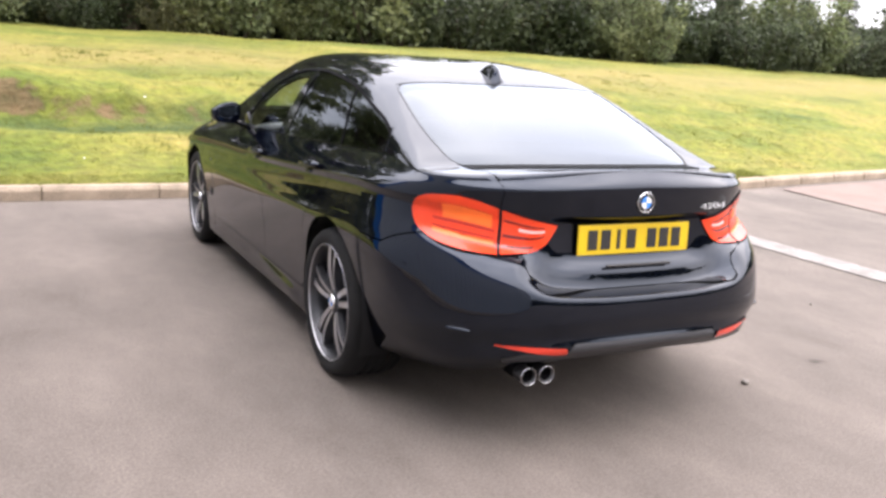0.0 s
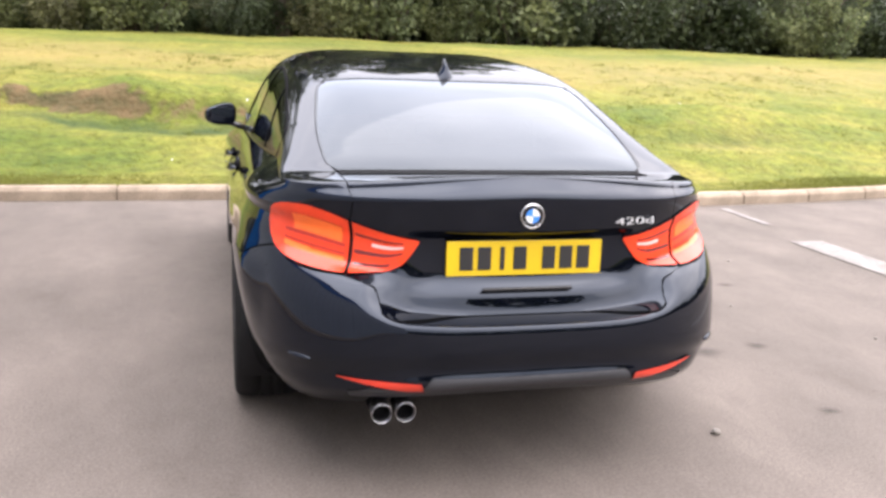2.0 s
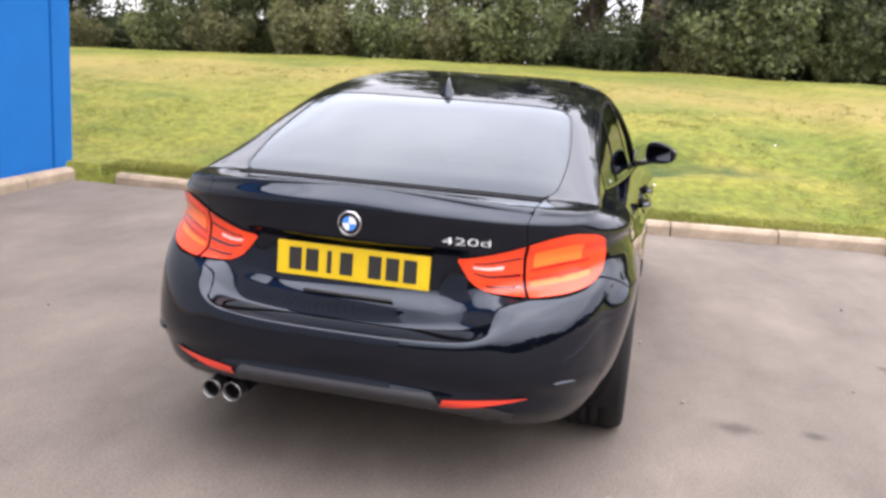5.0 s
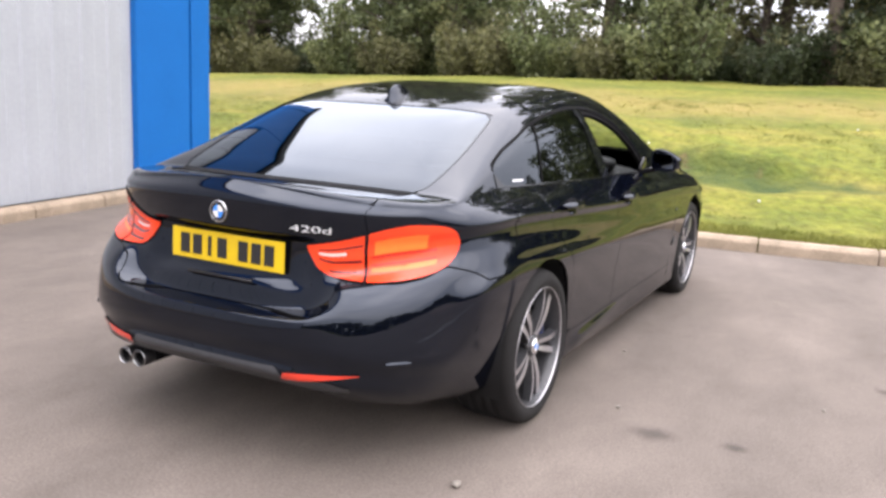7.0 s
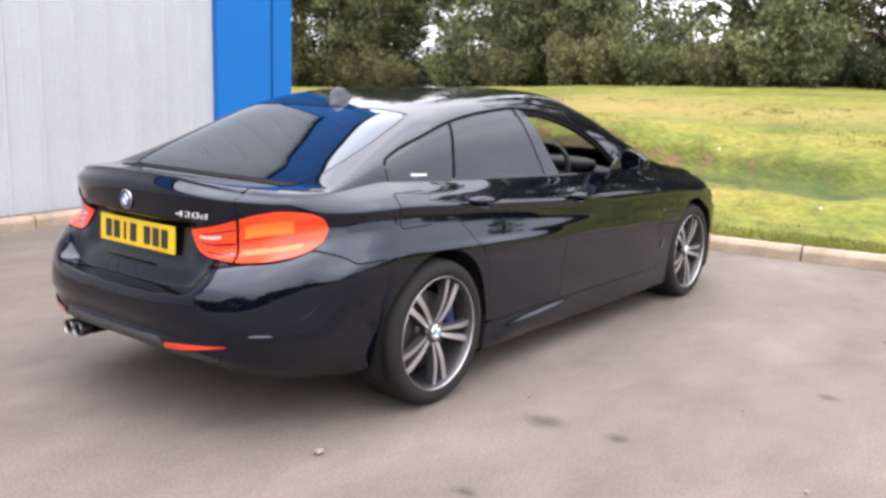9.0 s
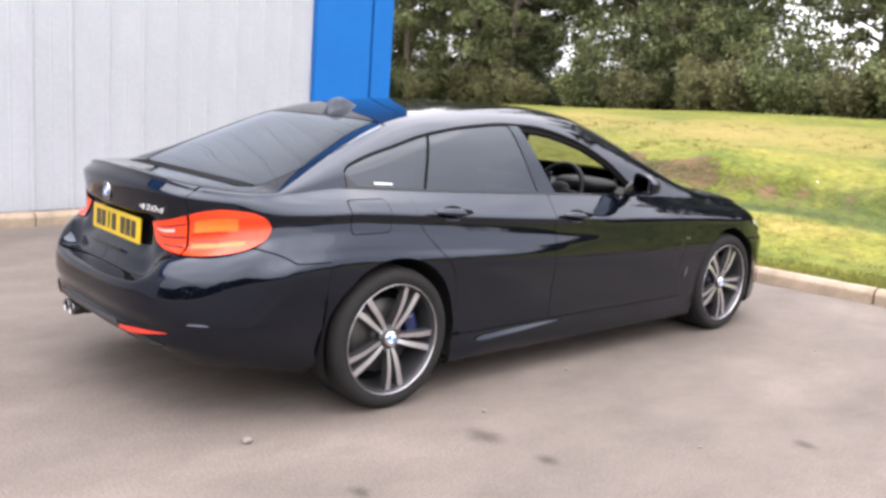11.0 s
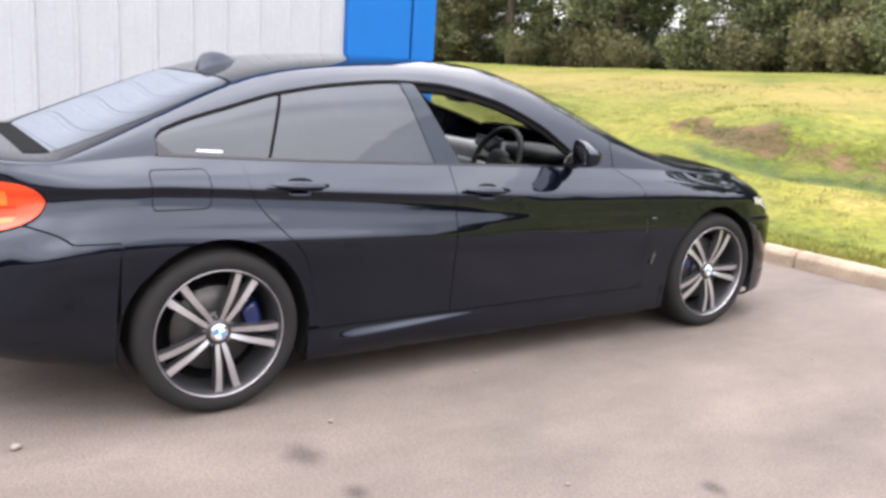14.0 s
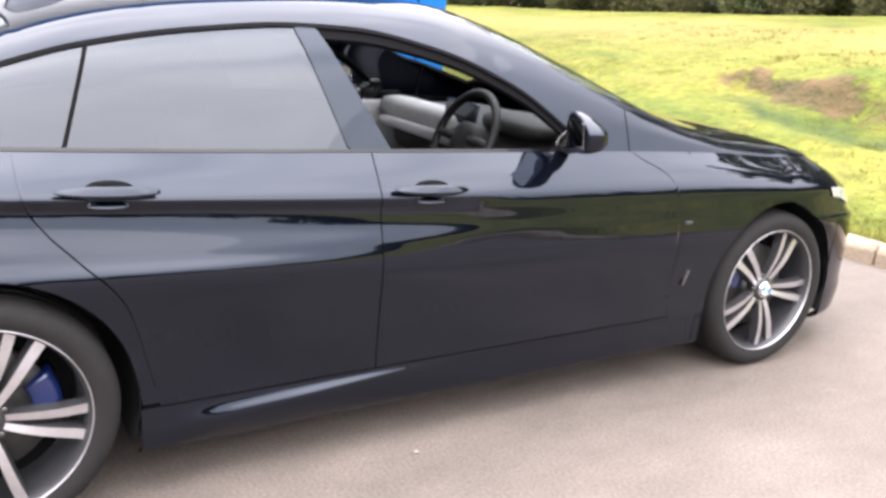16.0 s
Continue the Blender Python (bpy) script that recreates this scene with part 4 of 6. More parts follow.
def build_panels():
    yb = lambda u: YC_REAR + u * (YC_FRONT - YC_REAR)
    # rear bumper, with its insert and reflectors
    bumper = part("rear_bumper", body_patch(steps(-1, U_ARCH, 60), lambda u: 0.0, bumper_top, both=True), PAINT, car)
    part("lower_insert", body_patch(steps(-1, -0.6, 34), lambda u: 0.338, lambda u: 0.412 - 0.035 * smooth(-0.86, -0.82, u) - 0.02 * smooth(-0.7, -0.6, u), both=True, off=0.003, depth=0.01), PAINT_SATIN, bumper, "dark grey lower bumper insert")
    for s in (1, -1):
        part("reflector", body_patch(steps(-0.826, -0.596, 20), lambda u: 0.374 + 0.032 * ((u + 0.826) / 0.23) ** 1.6, lambda u: 0.397 + 0.012 * (u + 0.826) / 0.23, side=s, off=0.007, depth=0.01), REFLECTOR, bumper, "slim red reflector")
        # a small fin over each corner of the bumper
        c = Column(-0.47)
        p, q = Vector(c.at(c.row_at(0.45))), Vector(Column(-0.44).at(Column(-0.44).row_at(0.45)))
        turn = math.atan2((q - p).y, s * (q - p).x)
        part("corner_fin", rounded_bm(0.1, 0.026, 0.022, 2.4, 16, Matrix.Translation((s * (p.x - 0.004), p.y + 0.003, p.z)) @ Matrix.Rotation(turn, 4, "Z")), PAINT, bumper, "small black bumper fin")
    # boot lid
    lid = part("boot_lid", body_patch(steps(-1, -0.6115, 44), lid_seam, lambda u: 2.0, both=True), PAINT, car)
    lid_x = 0.556
    deck_ys = [-0.8929, -0.892, -0.89] + steps(-0.886, -0.528, 28)
    part("lid_top", top_patch(deck_ys, lambda a: a.at_x(lid_x), lambda a: 1.0, both=True), PAINT, lid)
    rear_edge = curve([-0.53, -0.5, -0.45, -0.3, 0.0, 0.12, 0.15], [0.54, 0.578, 0.592, 0.598, 0.572, 0.55, 0.52])
    roof_edge = curve([0.15, 0.35, 1.0, 1.4, 1.5], [0.553, 0.553, 0.572, 0.568, 0.566])
    ws_edge = curve([1.5, 1.55, 1.8, 1.95, 2.06, 2.3], [0.56, 0.592, 0.683, 0.718, 0.717, 0.711])
    part("rear_window", top_patch(steps(-0.522, 0.147, 34), lambda a: a.at_x(rear_edge(a.y) - 0.004), lambda a: 1.0, both=True, off=-0.002, depth=0.006), GLASS_DARK, car, "dark tinted rear window")
    for s in (1, -1):
        part("rear_window_border", top_patch(steps(-0.52, 0.145, 30), lambda a: a.at_x(rear_edge(a.y) - 0.003), lambda a: a.at_x(rear_edge(a.y) - 0.009), side=s, n=3, off=0.001, depth=0.003), PILLAR_BLACK, car, "black window border")
    # near-black strip: shade and dark reflection along the glass foot, put into colour
    part("deck_shade_strip", top_patch(steps(-0.612, -0.524, 8), lambda a: a.at_x(min(rear_edge(a.y) + 0.015, 0.552)), lambda a: 1.0, both=True, off=0.003, depth=0.006), DARK_GAP, car, "black strip below the rear window, painted for the dark gap's shade")
    part("roof", top_patch(steps(0.155, 1.496, 44), lambda a: a.at_x(roof_edge(a.y)), lambda a: 1.0, both=True), PAINT, car)
    part("windscreen", top_patch(steps(1.504, 2.3, 34), lambda a: a.at_x(ws_edge(a.y) - 0.004), lambda a: 1.0, both=True, off=-0.002, depth=0.006), GLASS_CLEAR, car, "clear windscreen")
    part("cowl", top_patch(steps(2.304, 2.385, 6), lambda a: a.at_x(0.71), lambda a: 1.0, both=True), PLASTIC, car, "matt black cowl below the windscreen")
    hood_x = curve([2.385, 2.8, 3.1, 3.25, 3.36], [0.712, 0.70, 0.64, 0.55, 0.36])
    part("bonnet", top_patch(steps(2.39, 3.36, 36), lambda a: a.at_x(hood_x(a.y)), lambda a: 1.0, both=True), PAINT, car)

    win_top = curve([-0.192, -0.185, -0.13, 0.1, 0.3, 0.6, 0.87, 1.04, 1.326, 1.607, 1.82], [1.052, 1.063, 1.092, 1.165, 1.22, 1.266, 1.285, 1.28, 1.226, 1.112, 0.962])
    win_low = lambda y: belt_z(y) + 0.009 + 0.045 * (1 - smooth(-0.19, -0.13, y))
    divider = lambda y: 0.955 + (y - 0.23) * 3.2  # the slanted bar between the rear panes
    pillar_r = lambda y: 1.284 - (y - 0.87) / 0.12 * 0.334
    pillar_f = lambda y: 1.283 - (y - 0.935) / 0.19 * 0.338
    edge = lambda y: rear_edge(y) if y < 0.15 else roof_edge(y) if y < 1.5 else ws_edge(y)
    for s in (1, -1):
        # quarter: round the lamp, over the wheel, up the rear pillar
        ys = [y for y in arch_spaced(0.0) if y > -0.19]
        us = steps(-0.6085, -0.02, 50) + [0.0] + [side_u(y) for y in ys if y < 0.113] + [side_u(y) for y in SEAM_YS]

        def low(u):
            y = y_of_u(u) if u < 0 else yb(u)
            if y < -ARCH_R:
                return bumper_top(u) + 0.005 if u > -0.61 else 9
            return arch_z(y, 0.0, 0.30)

        quarter = part("quarter_panel", body_patch(us, low, lambda u: 2.0 if yb(u) < 0.113 else seam_rear(yb(u)) - 0.004, side=s), PAINT, car)
        frame_ys = steps(-0.82, -0.2, 30) + steps(-0.195, 1.82, 90) + steps(1.83, 2.05, 10)

        def frame_lo(a):
            return 0.0 if a.y < -0.192 or a.y > 1.825 else a.at_z(win_top(a.y) + 0.006)

        def frame_hi(a):
            return a.at_x(lid_x + 0.004) if a.y < -0.525 else a.at_x(edge(a.y))

        part("side_frame", top_patch(frame_ys, frame_lo, frame_hi, side=s, n=22), PAINT, quarter, "black pillars and roof rail")
        part("window_sill_trim", top_patch(steps(-0.19, 1.87, 70), lambda a: 0.0, lambda a: a.at_z(win_low(a.y)), side=s, n=4, off=0.002, depth=0.006), TRIM, quarter)
        part("window_surround", top_patch(steps(-0.192, 1.82, 90), lambda a: a.at_z(win_top(a.y) - 0.004), lambda a: a.at_z(win_top(a.y) + 0.007), side=s, n=3, off=0.002, depth=0.006), DARK_GAP, quarter)
        part("quarter_window", top_patch(steps(-0.188, 0.266, 26), lambda a: a.at_z(win_low(a.y)), lambda a: a.at_z(win_top(a.y) - 0.004), side=s, n=12, off=-0.003, depth=0.004), GLASS_SIDE, quarter, "dark privacy glass")
        if s == 1:
            part("window_sticker", top_patch(steps(-0.045, 0.052, 5), lambda a: a.at_z(win_low(a.y) + 0.013), lambda a: a.at_z(win_low(a.y) + 0.02), side=s, n=2, off=0.0005, depth=0.0), BADGE_WHITE, quarter, "slim white sticker inside the glass")
        # fuel flap on the driver's side
        if s == 1:
            def corner(u, a, b, r):
                t = max(a + r - yb(u), yb(u) - (b - r), 0)
                return r - math.sqrt(max(r * r - t * t, 0))

            gap = [side_u(y) for y in (-0.252, -0.2505, -0.247, -0.24, -0.232, -0.225)] + [side_u(y) for y in steps(-0.21, -0.07, 10)] + [side_u(y) for y in (-0.052, -0.045, -0.037, -0.03, -0.0265, -0.025)]
            flap = [side_u(y) for y in (-0.248, -0.2465, -0.243, -0.237, -0.23, -0.223)] + [side_u(y) for y in steps(-0.21, -0.07, 10)] + [side_u(y) for y in (-0.054, -0.047, -0.04, -0.034, -0.0305, -0.029)]
            part("fuel_flap_gap", body_patch(gap, lambda u: 0.804 + corner(u, -0.252, -0.025, 0.03), lambda u: 0.947 - corner(u, -0.252, -0.025, 0.03), side=s, off=0.0008, depth=0.002), DARK_GAP, quarter)
            part("fuel_flap", body_patch(flap, lambda u: 0.808 + corner(u, -0.248, -0.029, 0.026), lambda u: 0.943 - corner(u, -0.248, -0.029, 0.026), side=s, off=0.0022, depth=0.004), PAINT, quarter)
        # doors
        rear_us = [side_u(y) for y in SEAM_YS + steps(0.45, 1.058, 24)]
        rear_door = part("rear_door", body_patch(rear_us, lambda u: max(seam_rear(yb(u)) + 0.002, 0.29) if yb(u) < 0.42 else 0.29, lambda u: 2.0, side=s), PAINT, car)
        part("window_pane", top_patch(steps(0.2661, 0.99, 36), lambda a: a.at_z(win_low(a.y)), lambda a: a.at_z(max(min(win_top(a.y) - 0.004, pillar_r(a.y)), win_low(a.y))), side=s, n=14, off=-0.003, depth=0.004), GLASS_SIDE, rear_door, "dark privacy glass")
        part("window_divider", top_patch(steps(0.222, 0.318, 22), lambda a: a.at_z(min(max(win_low(a.y), divider(a.y) - 0.018), win_top(a.y) - 0.004)), lambda a: a.at_z(max(min(win_top(a.y) - 0.004, divider(a.y) + 0.018), win_low(a.y))), side=s, n=6, off=0.001, depth=0.006), DARK_GAP, rear_door)
        part("pillar_trim", top_patch(steps(0.872, 1.125, 22), lambda a: a.at_z(max(win_low(a.y), min(pillar_r(a.y), win_top(a.y)))), lambda a: a.at_z(max(min(win_top(a.y), pillar_f(a.y)), win_low(a.y))), side=s, n=14, off=0.0005, depth=0.03), PILLAR_BLACK, rear_door, "gloss black centre pillar trim")
        front_us = [side_u(y) for y in steps(1.062, 2.05, 36) + steps(2.055, 2.252, 18)]
        front_door = part("front_door", body_patch(front_us, lambda u: 0.29, lambda u: 2.0 if yb(u) < 2.058 else seam_front(yb(u)) - 0.002, side=s), PAINT, car)
        part("inner_frame", top_patch(steps(0.93, 1.815, 44), lambda a: a.at_z(max(win_low(a.y), win_top(a.y) - 0.028)), lambda a: a.at_z(win_top(a.y)), side=s, n=4, off=-0.006, depth=0.02), DARK_GAP, front_door, "black inner window frame")
        if s == -1:
            part("window_pane", top_patch(steps(0.94, 1.81, 40), lambda a: a.at_z(max(win_low(a.y), min(pillar_f(a.y), win_top(a.y) - 0.004))), lambda a: a.at_z(win_top(a.y) - 0.004), side=s, n=14, off=-0.003, depth=0.004), GLASS_CLEAR, front_door, "clear front window")
        for y, door in ((0.316, rear_door), (1.221, front_door)):
            z = crease_z(y) + 0.034
            tilt = Matrix.Rotation(radians(-3), 4, "X")
            m = Matrix.Translation((s * 0.872, y, z)) @ tilt
            # no hollow: a near-black block carries the shade behind the grip
            part("handle_recess", rounded_bm(0.03, 0.12, 0.05, 2.2, 20, m @ Matrix.Translation((s * -0.008, 0.004, -0.001))), DARK_GAP, door)
            # a bowed grip, thicker at its ends
            grip = rounded_bm(0.026, 0.245, 0.034, 4.0, 28, Matrix.Rotation(radians(s * -26), 4, "Y"))
            for v in grip.verts:
                t = abs(v.co.y) / 0.1225
                v.co.z *= 0.95 - 0.5 * t ** 3
                v.co.x += s * 0.016 * (1 - t * t)
            grip.transform(m @ Matrix.Translation((s * 0.006, 0, -0.002)))
            part("door_handle", grip, PAINT, door)
            part("handle_cup", rounded_bm(0.012, 0.1, 0.026, 2.4, 16, m @ Matrix.Translation((s * 0.0065, 0.0, -0.037)) @ Matrix.Rotation(radians(s * -38), 4, "Y")), PAINT, door)
        part("side_skirt", body_patch([side_u(y) for y in steps(0.37, 2.44, 60)], lambda u: 0.0, lambda u: 0.285, side=s), PAINT, car, "black painted side skirt")
        # front wing and nose
        ys = steps(2.062, 2.25, 14) + steps(2.26, 2.44, 8) + [y for y in arch_spaced(AXLE) if y < 2.85]
        us = [side_u(y) for y in ys] + steps(1.0, 1.62, 44)

        def low_front(u):
            if u > 1:
                y = Column(u).fy(3.0)
                return arch_z(y, AXLE, 0.60)
            y = yb(u)
            if y < 2.256:
                return seam_front(y) + 0.002
            return arch_z(y, AXLE, 0.16)

        wing = part("front_wing", body_patch(us, low_front, lambda u: 2.0, side=s), PAINT, car)
        part("wing_top", top_patch(steps(2.055, 3.25, 40), lambda a: 0.0, lambda a: a.at_x(max(hood_x(a.y) if a.y > 2.385 else 0.715, 0) + 0.004), side=s, n=14), PAINT, wing)
        part("side_badge", rounded_bm(0.006, 0.036, 0.014, 4, 12, Matrix.Translation((s * 0.896, 2.285, 0.655))), ALLOY_DARK, wing, "small grey metal badge")
        part("wing_vent", box_bm(0.01, 0.02, 0.12, Matrix.Translation((s * 0.884, 2.33, 0.48)) @ Matrix.Rotation(radians(-22), 4, "X"), 0.004), TRIM, wing)
        part("vent_blade", box_bm(0.006, 0.008, 0.06, Matrix.Translation((s * 0.891, 2.312, 0.44)) @ Matrix.Rotation(radians(-22), 4, "X"), 0.002), STEEL, wing)
        part("headlamp", body_patch(steps(1.15, 1.8, 34), lambda u: 0.64 + 0.055 * (1 - smooth(1.15, 1.34, u)), lambda u: 0.705 + 0.026 * (1 - smooth(1.15, 1.4, u)), side=s, off=0.006), HEADLAMP, car, "clear headlamp")
    part("front_bumper", body_patch(steps(U_ARCH_FRONT, 2.0, 60), lambda u: 0.0, lambda u: 0.595 if u < 1.62 else 2.0, both=True), PAINT, car)
    part("nose_panel", top_patch(steps(3.252, 3.399, 10), lambda a: 0.0, lambda a: a.at_x(hood_x(a.y) + 0.004) if a.y < 3.36 else 1.0, both=True, n=14), PAINT, car)


build_panels()


def build_under_body():
    """The dark shell behind the joints, wheel-arch liners and floor."""
    yb = lambda u: YC_REAR + u * (YC_FRONT - YC_REAR)

    def low(u):
        y = Column(u).fy(3.0)
        z = 0.2
        z = max(z, arch_z(y, 0.0, 0.2), arch_z(y, AXLE, 0.2))
        return z

    us = steps(-1, -0.01, 40) + [side_u(y) for y in arch_spaced(0.0) if y > -0.19] + [side_u(y) for y in steps(0.4, 2.42, 40)] + [side_u(y) for y in arch_spaced(AXLE) if y < 2.84] + steps(1.0, 2.0, 40)
    part("inner_shell", body_patch(us, low, lambda u: 2.0, both=True, off=-0.016, depth=0), DARK_GAP, car)
    # the last box is an unseen slab added to deepen the shadow underneath
    part("floor_pan", join_bm(box_bm(1.5, 1.98, 0.06, Matrix.Translation((0, 1.405, 0.175))), box_bm(1.04, 4.0, 0.06, Matrix.Translation((0, 1.4, 0.24))), box_bm(1.1, 0.32, 0.04, Matrix.Translation((0, -0.66, 0.325)))), DARK_GAP, car, smooth=False)
    for yc in (0.0, AXLE):
        for s in (1, -1):
            bm = bmesh.new()
            prev = None
            for i in range(33):
                a = radians(-22 + 224 * i / 32)
                y, z = yc + (ARCH_R + 0.004) * math.cos(a), WHEEL_Z + (ARCH_R + 0.004) * math.sin(a)
                ring = [bm.verts.new((s * x, y, z)) for x in (0.52, 0.872)]
                c = bm.verts.new((s * 0.52, yc, 0.3))
                if prev:
                    bm.faces.new((prev[0], ring[0], ring[1], prev[1]))
                    bm.faces.new((prev[2], ring[0], prev[0]))
                prev = ring + [c]
            part("arch_liner", bm, PLASTIC, car, "dark wheel-arch liner")
    # parcel shelf and bulkhead close the boot
    part("boot_floor", box_bm(1.1, 0.6, 0.03, Matrix.Translation((0, -0.15, 0.9)), 0.008), CABIN_DARK, car)


build_under_body()


def build_lamps():
    lid = next(o for o in car.children if o.name == "boot_lid")
    for s in (1, -1):
        outer = part("tail_lamp", body_patch(steps(-0.606, -0.293, 34), lamp_low, lamp_top, side=s, off=0.007, depth=0.014), LAMP_RED, car, "orange-red tail lamp")
        part("turn_lens", body_patch(steps(-0.585, -0.415, 20), lambda u: lamp_low(u) + 0.52 * (lamp_top(u) - lamp_low(u)), lambda u: lamp_low(u) + 0.82 * (lamp_top(u) - lamp_low(u)), side=s, off=0.0085, depth=0.004), LAMP_ORANGE, outer, "orange turn lens")
        for f, h, mat in ((0.16, 0.1, LAMP_ORANGE), (0.3, 0.035, LAMP_MID), (0.45, 0.05, LAMP_MID)):
            part("light_bar", body_patch(steps(-0.595, -0.38, 20), lambda u: lamp_low(u) + f * (lamp_top(u) - lamp_low(u)), lambda u: lamp_low(u) + (f + h) * (lamp_top(u) - lamp_low(u)), side=s, off=0.0078, depth=0.002), mat, outer)
        inner = part("inner_tail_lamp", body_patch(steps(-0.79, -0.617, 22), lamp_low, lamp_top, side=s, off=0.007, depth=0.014), LAMP_RED, lid, "red inner tail lamp")
        for f, mat, h in ((0.12, LAMP_DARK, 0.07), (0.38, LAMP_DARK, 0.07), (0.58, LAMP_PALE, 0.08), (0.74, LAMP_DARK, 0.05)):
            u0 = -0.75 if f > 0.3 else -0.72
            u1 = -0.67 if mat is LAMP_PALE else -0.622
            part("lamp_strip", body_patch(steps(u0, u1, 14), lambda u: lamp_low(u) + f * (lamp_top(u) - lamp_low(u)), lambda u: lamp_low(u) + (f + h) * (lamp_top(u) - lamp_low(u)), side=s, off=0.0085, depth=0.003), mat, inner)


build_lamps()


def text_mesh(body, size, depth):
    cu = bpy.data.curves.new("lettering", "FONT")
    cu.body, cu.size, cu.extrude, cu.offset = body, size, depth, -0.0011
    cu.align_x, cu.align_y = "CENTER", "CENTER"
    ob = bpy.data.objects.new("lettering", cu)
    scene.collection.objects.link(ob)
    me = bpy.data.meshes.new_from_object(ob.evaluated_get(bpy.context.evaluated_depsgraph_get()))
    bpy.data.objects.remove(ob)
    bpy.data.curves.remove(cu)
    return me


def roundel(name, m, r, parent):
    """A round badge: chrome rim, black ring, four quarters in blue and white."""
    b = part(name, lathe_bm([(0.0, 0.0), (r, 0.0), (r, 0.004), (r * 0.93, 0.0055), (r * 0.9, 0.004), (0, 0.004)], 32), CHROME, parent, "round blue and white badge")
    b.matrix_local = m
    ring = part("badge_ring", lathe_bm([(r * 0.58, 0.0042), (r * 0.6, 0.0052), (r * 0.88, 0.0052), (r * 0.9, 0.0042)], 32), TRIM, b)
    for k in range(4):
        bm = bmesh.new()
        c = bm.verts.new((0.0056, 0, 0))
        vs = [bm.verts.new((0.0052, r * 0.58 * math.cos(a), r * 0.58 * math.sin(a))) for a in steps(k * math.pi / 2, (k + 1) * math.pi / 2, 8)]
        for p, q in zip(vs, vs[1:]):
            bm.faces.new((c, p, q))
        part("badge_quarter", bm, BADGE_BLUE if k % 2 else BADGE_WHITE, b)
    return b


def build_rear_details():
    lid = next(o for o in car.children if o.name == "boot_lid")
    plate = part("number_plate", box_bm(0.52, 0.006, 0.111, Matrix.Translation((0, -0.897, 0.757)) @ Matrix.Rotation(radians(-2), 4, "X"), 0.002), PLATE_YELLOW, car, "yellow rear number plate", smooth=False)
    xs = [-0.196 + 0.059 * i for i in range(4)] + [0.078 + 0.059 * i for i in range(3)]
    for i, x in enumerate(xs):
        w = 0.016 if i == 2 else 0.044
        part("plate_bar", box_bm(w, 0.003, 0.074, Matrix.Translation((x, -0.9012, 0.757)) @ Matrix.Rotation(radians(-2), 4, "X"), 0.001), PLATE_BLACK, plate, smooth=False)
    # badge faces backwards: its own +x turns to -y
    roundel("boot_badge", Matrix.Translation((0.0, -0.938, 0.899)) @ Matrix.Rotation(radians(-90), 4, "Z"), 0.039, car)
    me = text_mesh("420d", 0.062, 0.0015)
    # plain white: the sky's reflection on the chrome letters is put into the colour
    me.materials.append(BADGE_WHITE)
    me.transform(Matrix.Diagonal((1.28, 0.52, 1, 1)))
    t = new("model_number", me)
    t.parent = car
    t["label"] = "model number in plain white for the sheen of its chrome"
    t.matrix_local = Matrix.Translation((0.372, -0.9, 0.872)) @ Matrix.Rotation(radians(12), 4, "Z") @ Matrix.Rotation(radians(88), 4, "X")
    part("lid_grip", box_bm(0.30, 0.012, 0.012, Matrix.Translation((0, -0.936, 0.664)), 0.004), TRIM, lid)
    for x in (-0.464, -0.388):
        m = Matrix.Translation((x, -0.86, 0.281)) @ Matrix.Rotation(radians(-90), 4, "Z")
        tip = part("exhaust_tip", lathe_bm([(0.031, 0.04), (0.0322, 0.093), (0.029, 0.095), (0.0275, 0.05)], 36), EXHAUST_DARK, car, "dark steel twin exhaust tip")
        tip.matrix_local = m
        part("bright_lip", lathe_bm([(0.0322, 0.0935), (0.0334, 0.097), (0.0324, 0.0995), (0.0306, 0.099), (0.0298, 0.0955)], 40), EXHAUST_STEEL, tip, "thin bright steel lip")
        part("exhaust_bore", lathe_bm([(0.0, 0.055), (0.0275, 0.055), (0.0275, 0.085)], 24), DARK_GAP, tip)
        part("exhaust_pipe", lathe_bm([(0.0, -0.12), (0.0305, -0.12), (0.0305, 0.052), (0.0, 0.052)], 20), DARK_GAP, tip)
    # aerial fin on the roof
    bm = bmesh.new()
    prof = curve([0, 0.03, 0.13, 0.3, 0.55, 0.8, 1.0], [0.0, 0.014, 0.058, 0.063, 0.052, 0.028, 0.0])
    rows = []
    for i in range(25):
        t = i / 24
        y = 0.178 + 0.192 * t
        h, w = prof(t), 0.037 * (1 - 0.7 * t ** 1.4) * min(1, 0.7 + 3 * t)
        z0 = roof_z(y) - 0.004
        rows.append([bm.verts.new((a * w, y, z0 + b * h + 0.004 * (b > 0))) for a, b in ((-1, 0), (-0.8, 0.14), (-0.34, 0.6), (-0.1, 0.96), (0, 1.0), (0.1, 0.96), (0.34, 0.6), (0.8, 0.14), (1, 0))])
    for a, b in zip(rows, rows[1:]):
        for i in range(8):
            bm.faces.new((a[i], a[i + 1], b[i + 1], b[i]))
    bm.faces.new(rows[0])
    bmesh.ops.recalc_face_normals(bm, faces=list(bm.faces))
    part("roof_aerial", bm, PAINT, car, "shark-fin roof aerial")
    for s in (1, -1):
        m = Matrix.Translation((s * 0.928, 1.735, 1.0)) @ Matrix.Rotation(radians(-s * 15), 4, "Z")
        bm = rounded_bm(0.175, 0.12, 0.135, 3.4, 32)
        for v in bm.verts:
            if v.co.y < -0.03:
                v.co.y = -0.03 + (v.co.y + 0.03) * 0.04
            t = max(v.co.y, 0) / 0.06
            v.co.z = v.co.z * (1 - 0.35 * t) - 0.012 * t
            v.co.x -= s * 0.02 * t * t
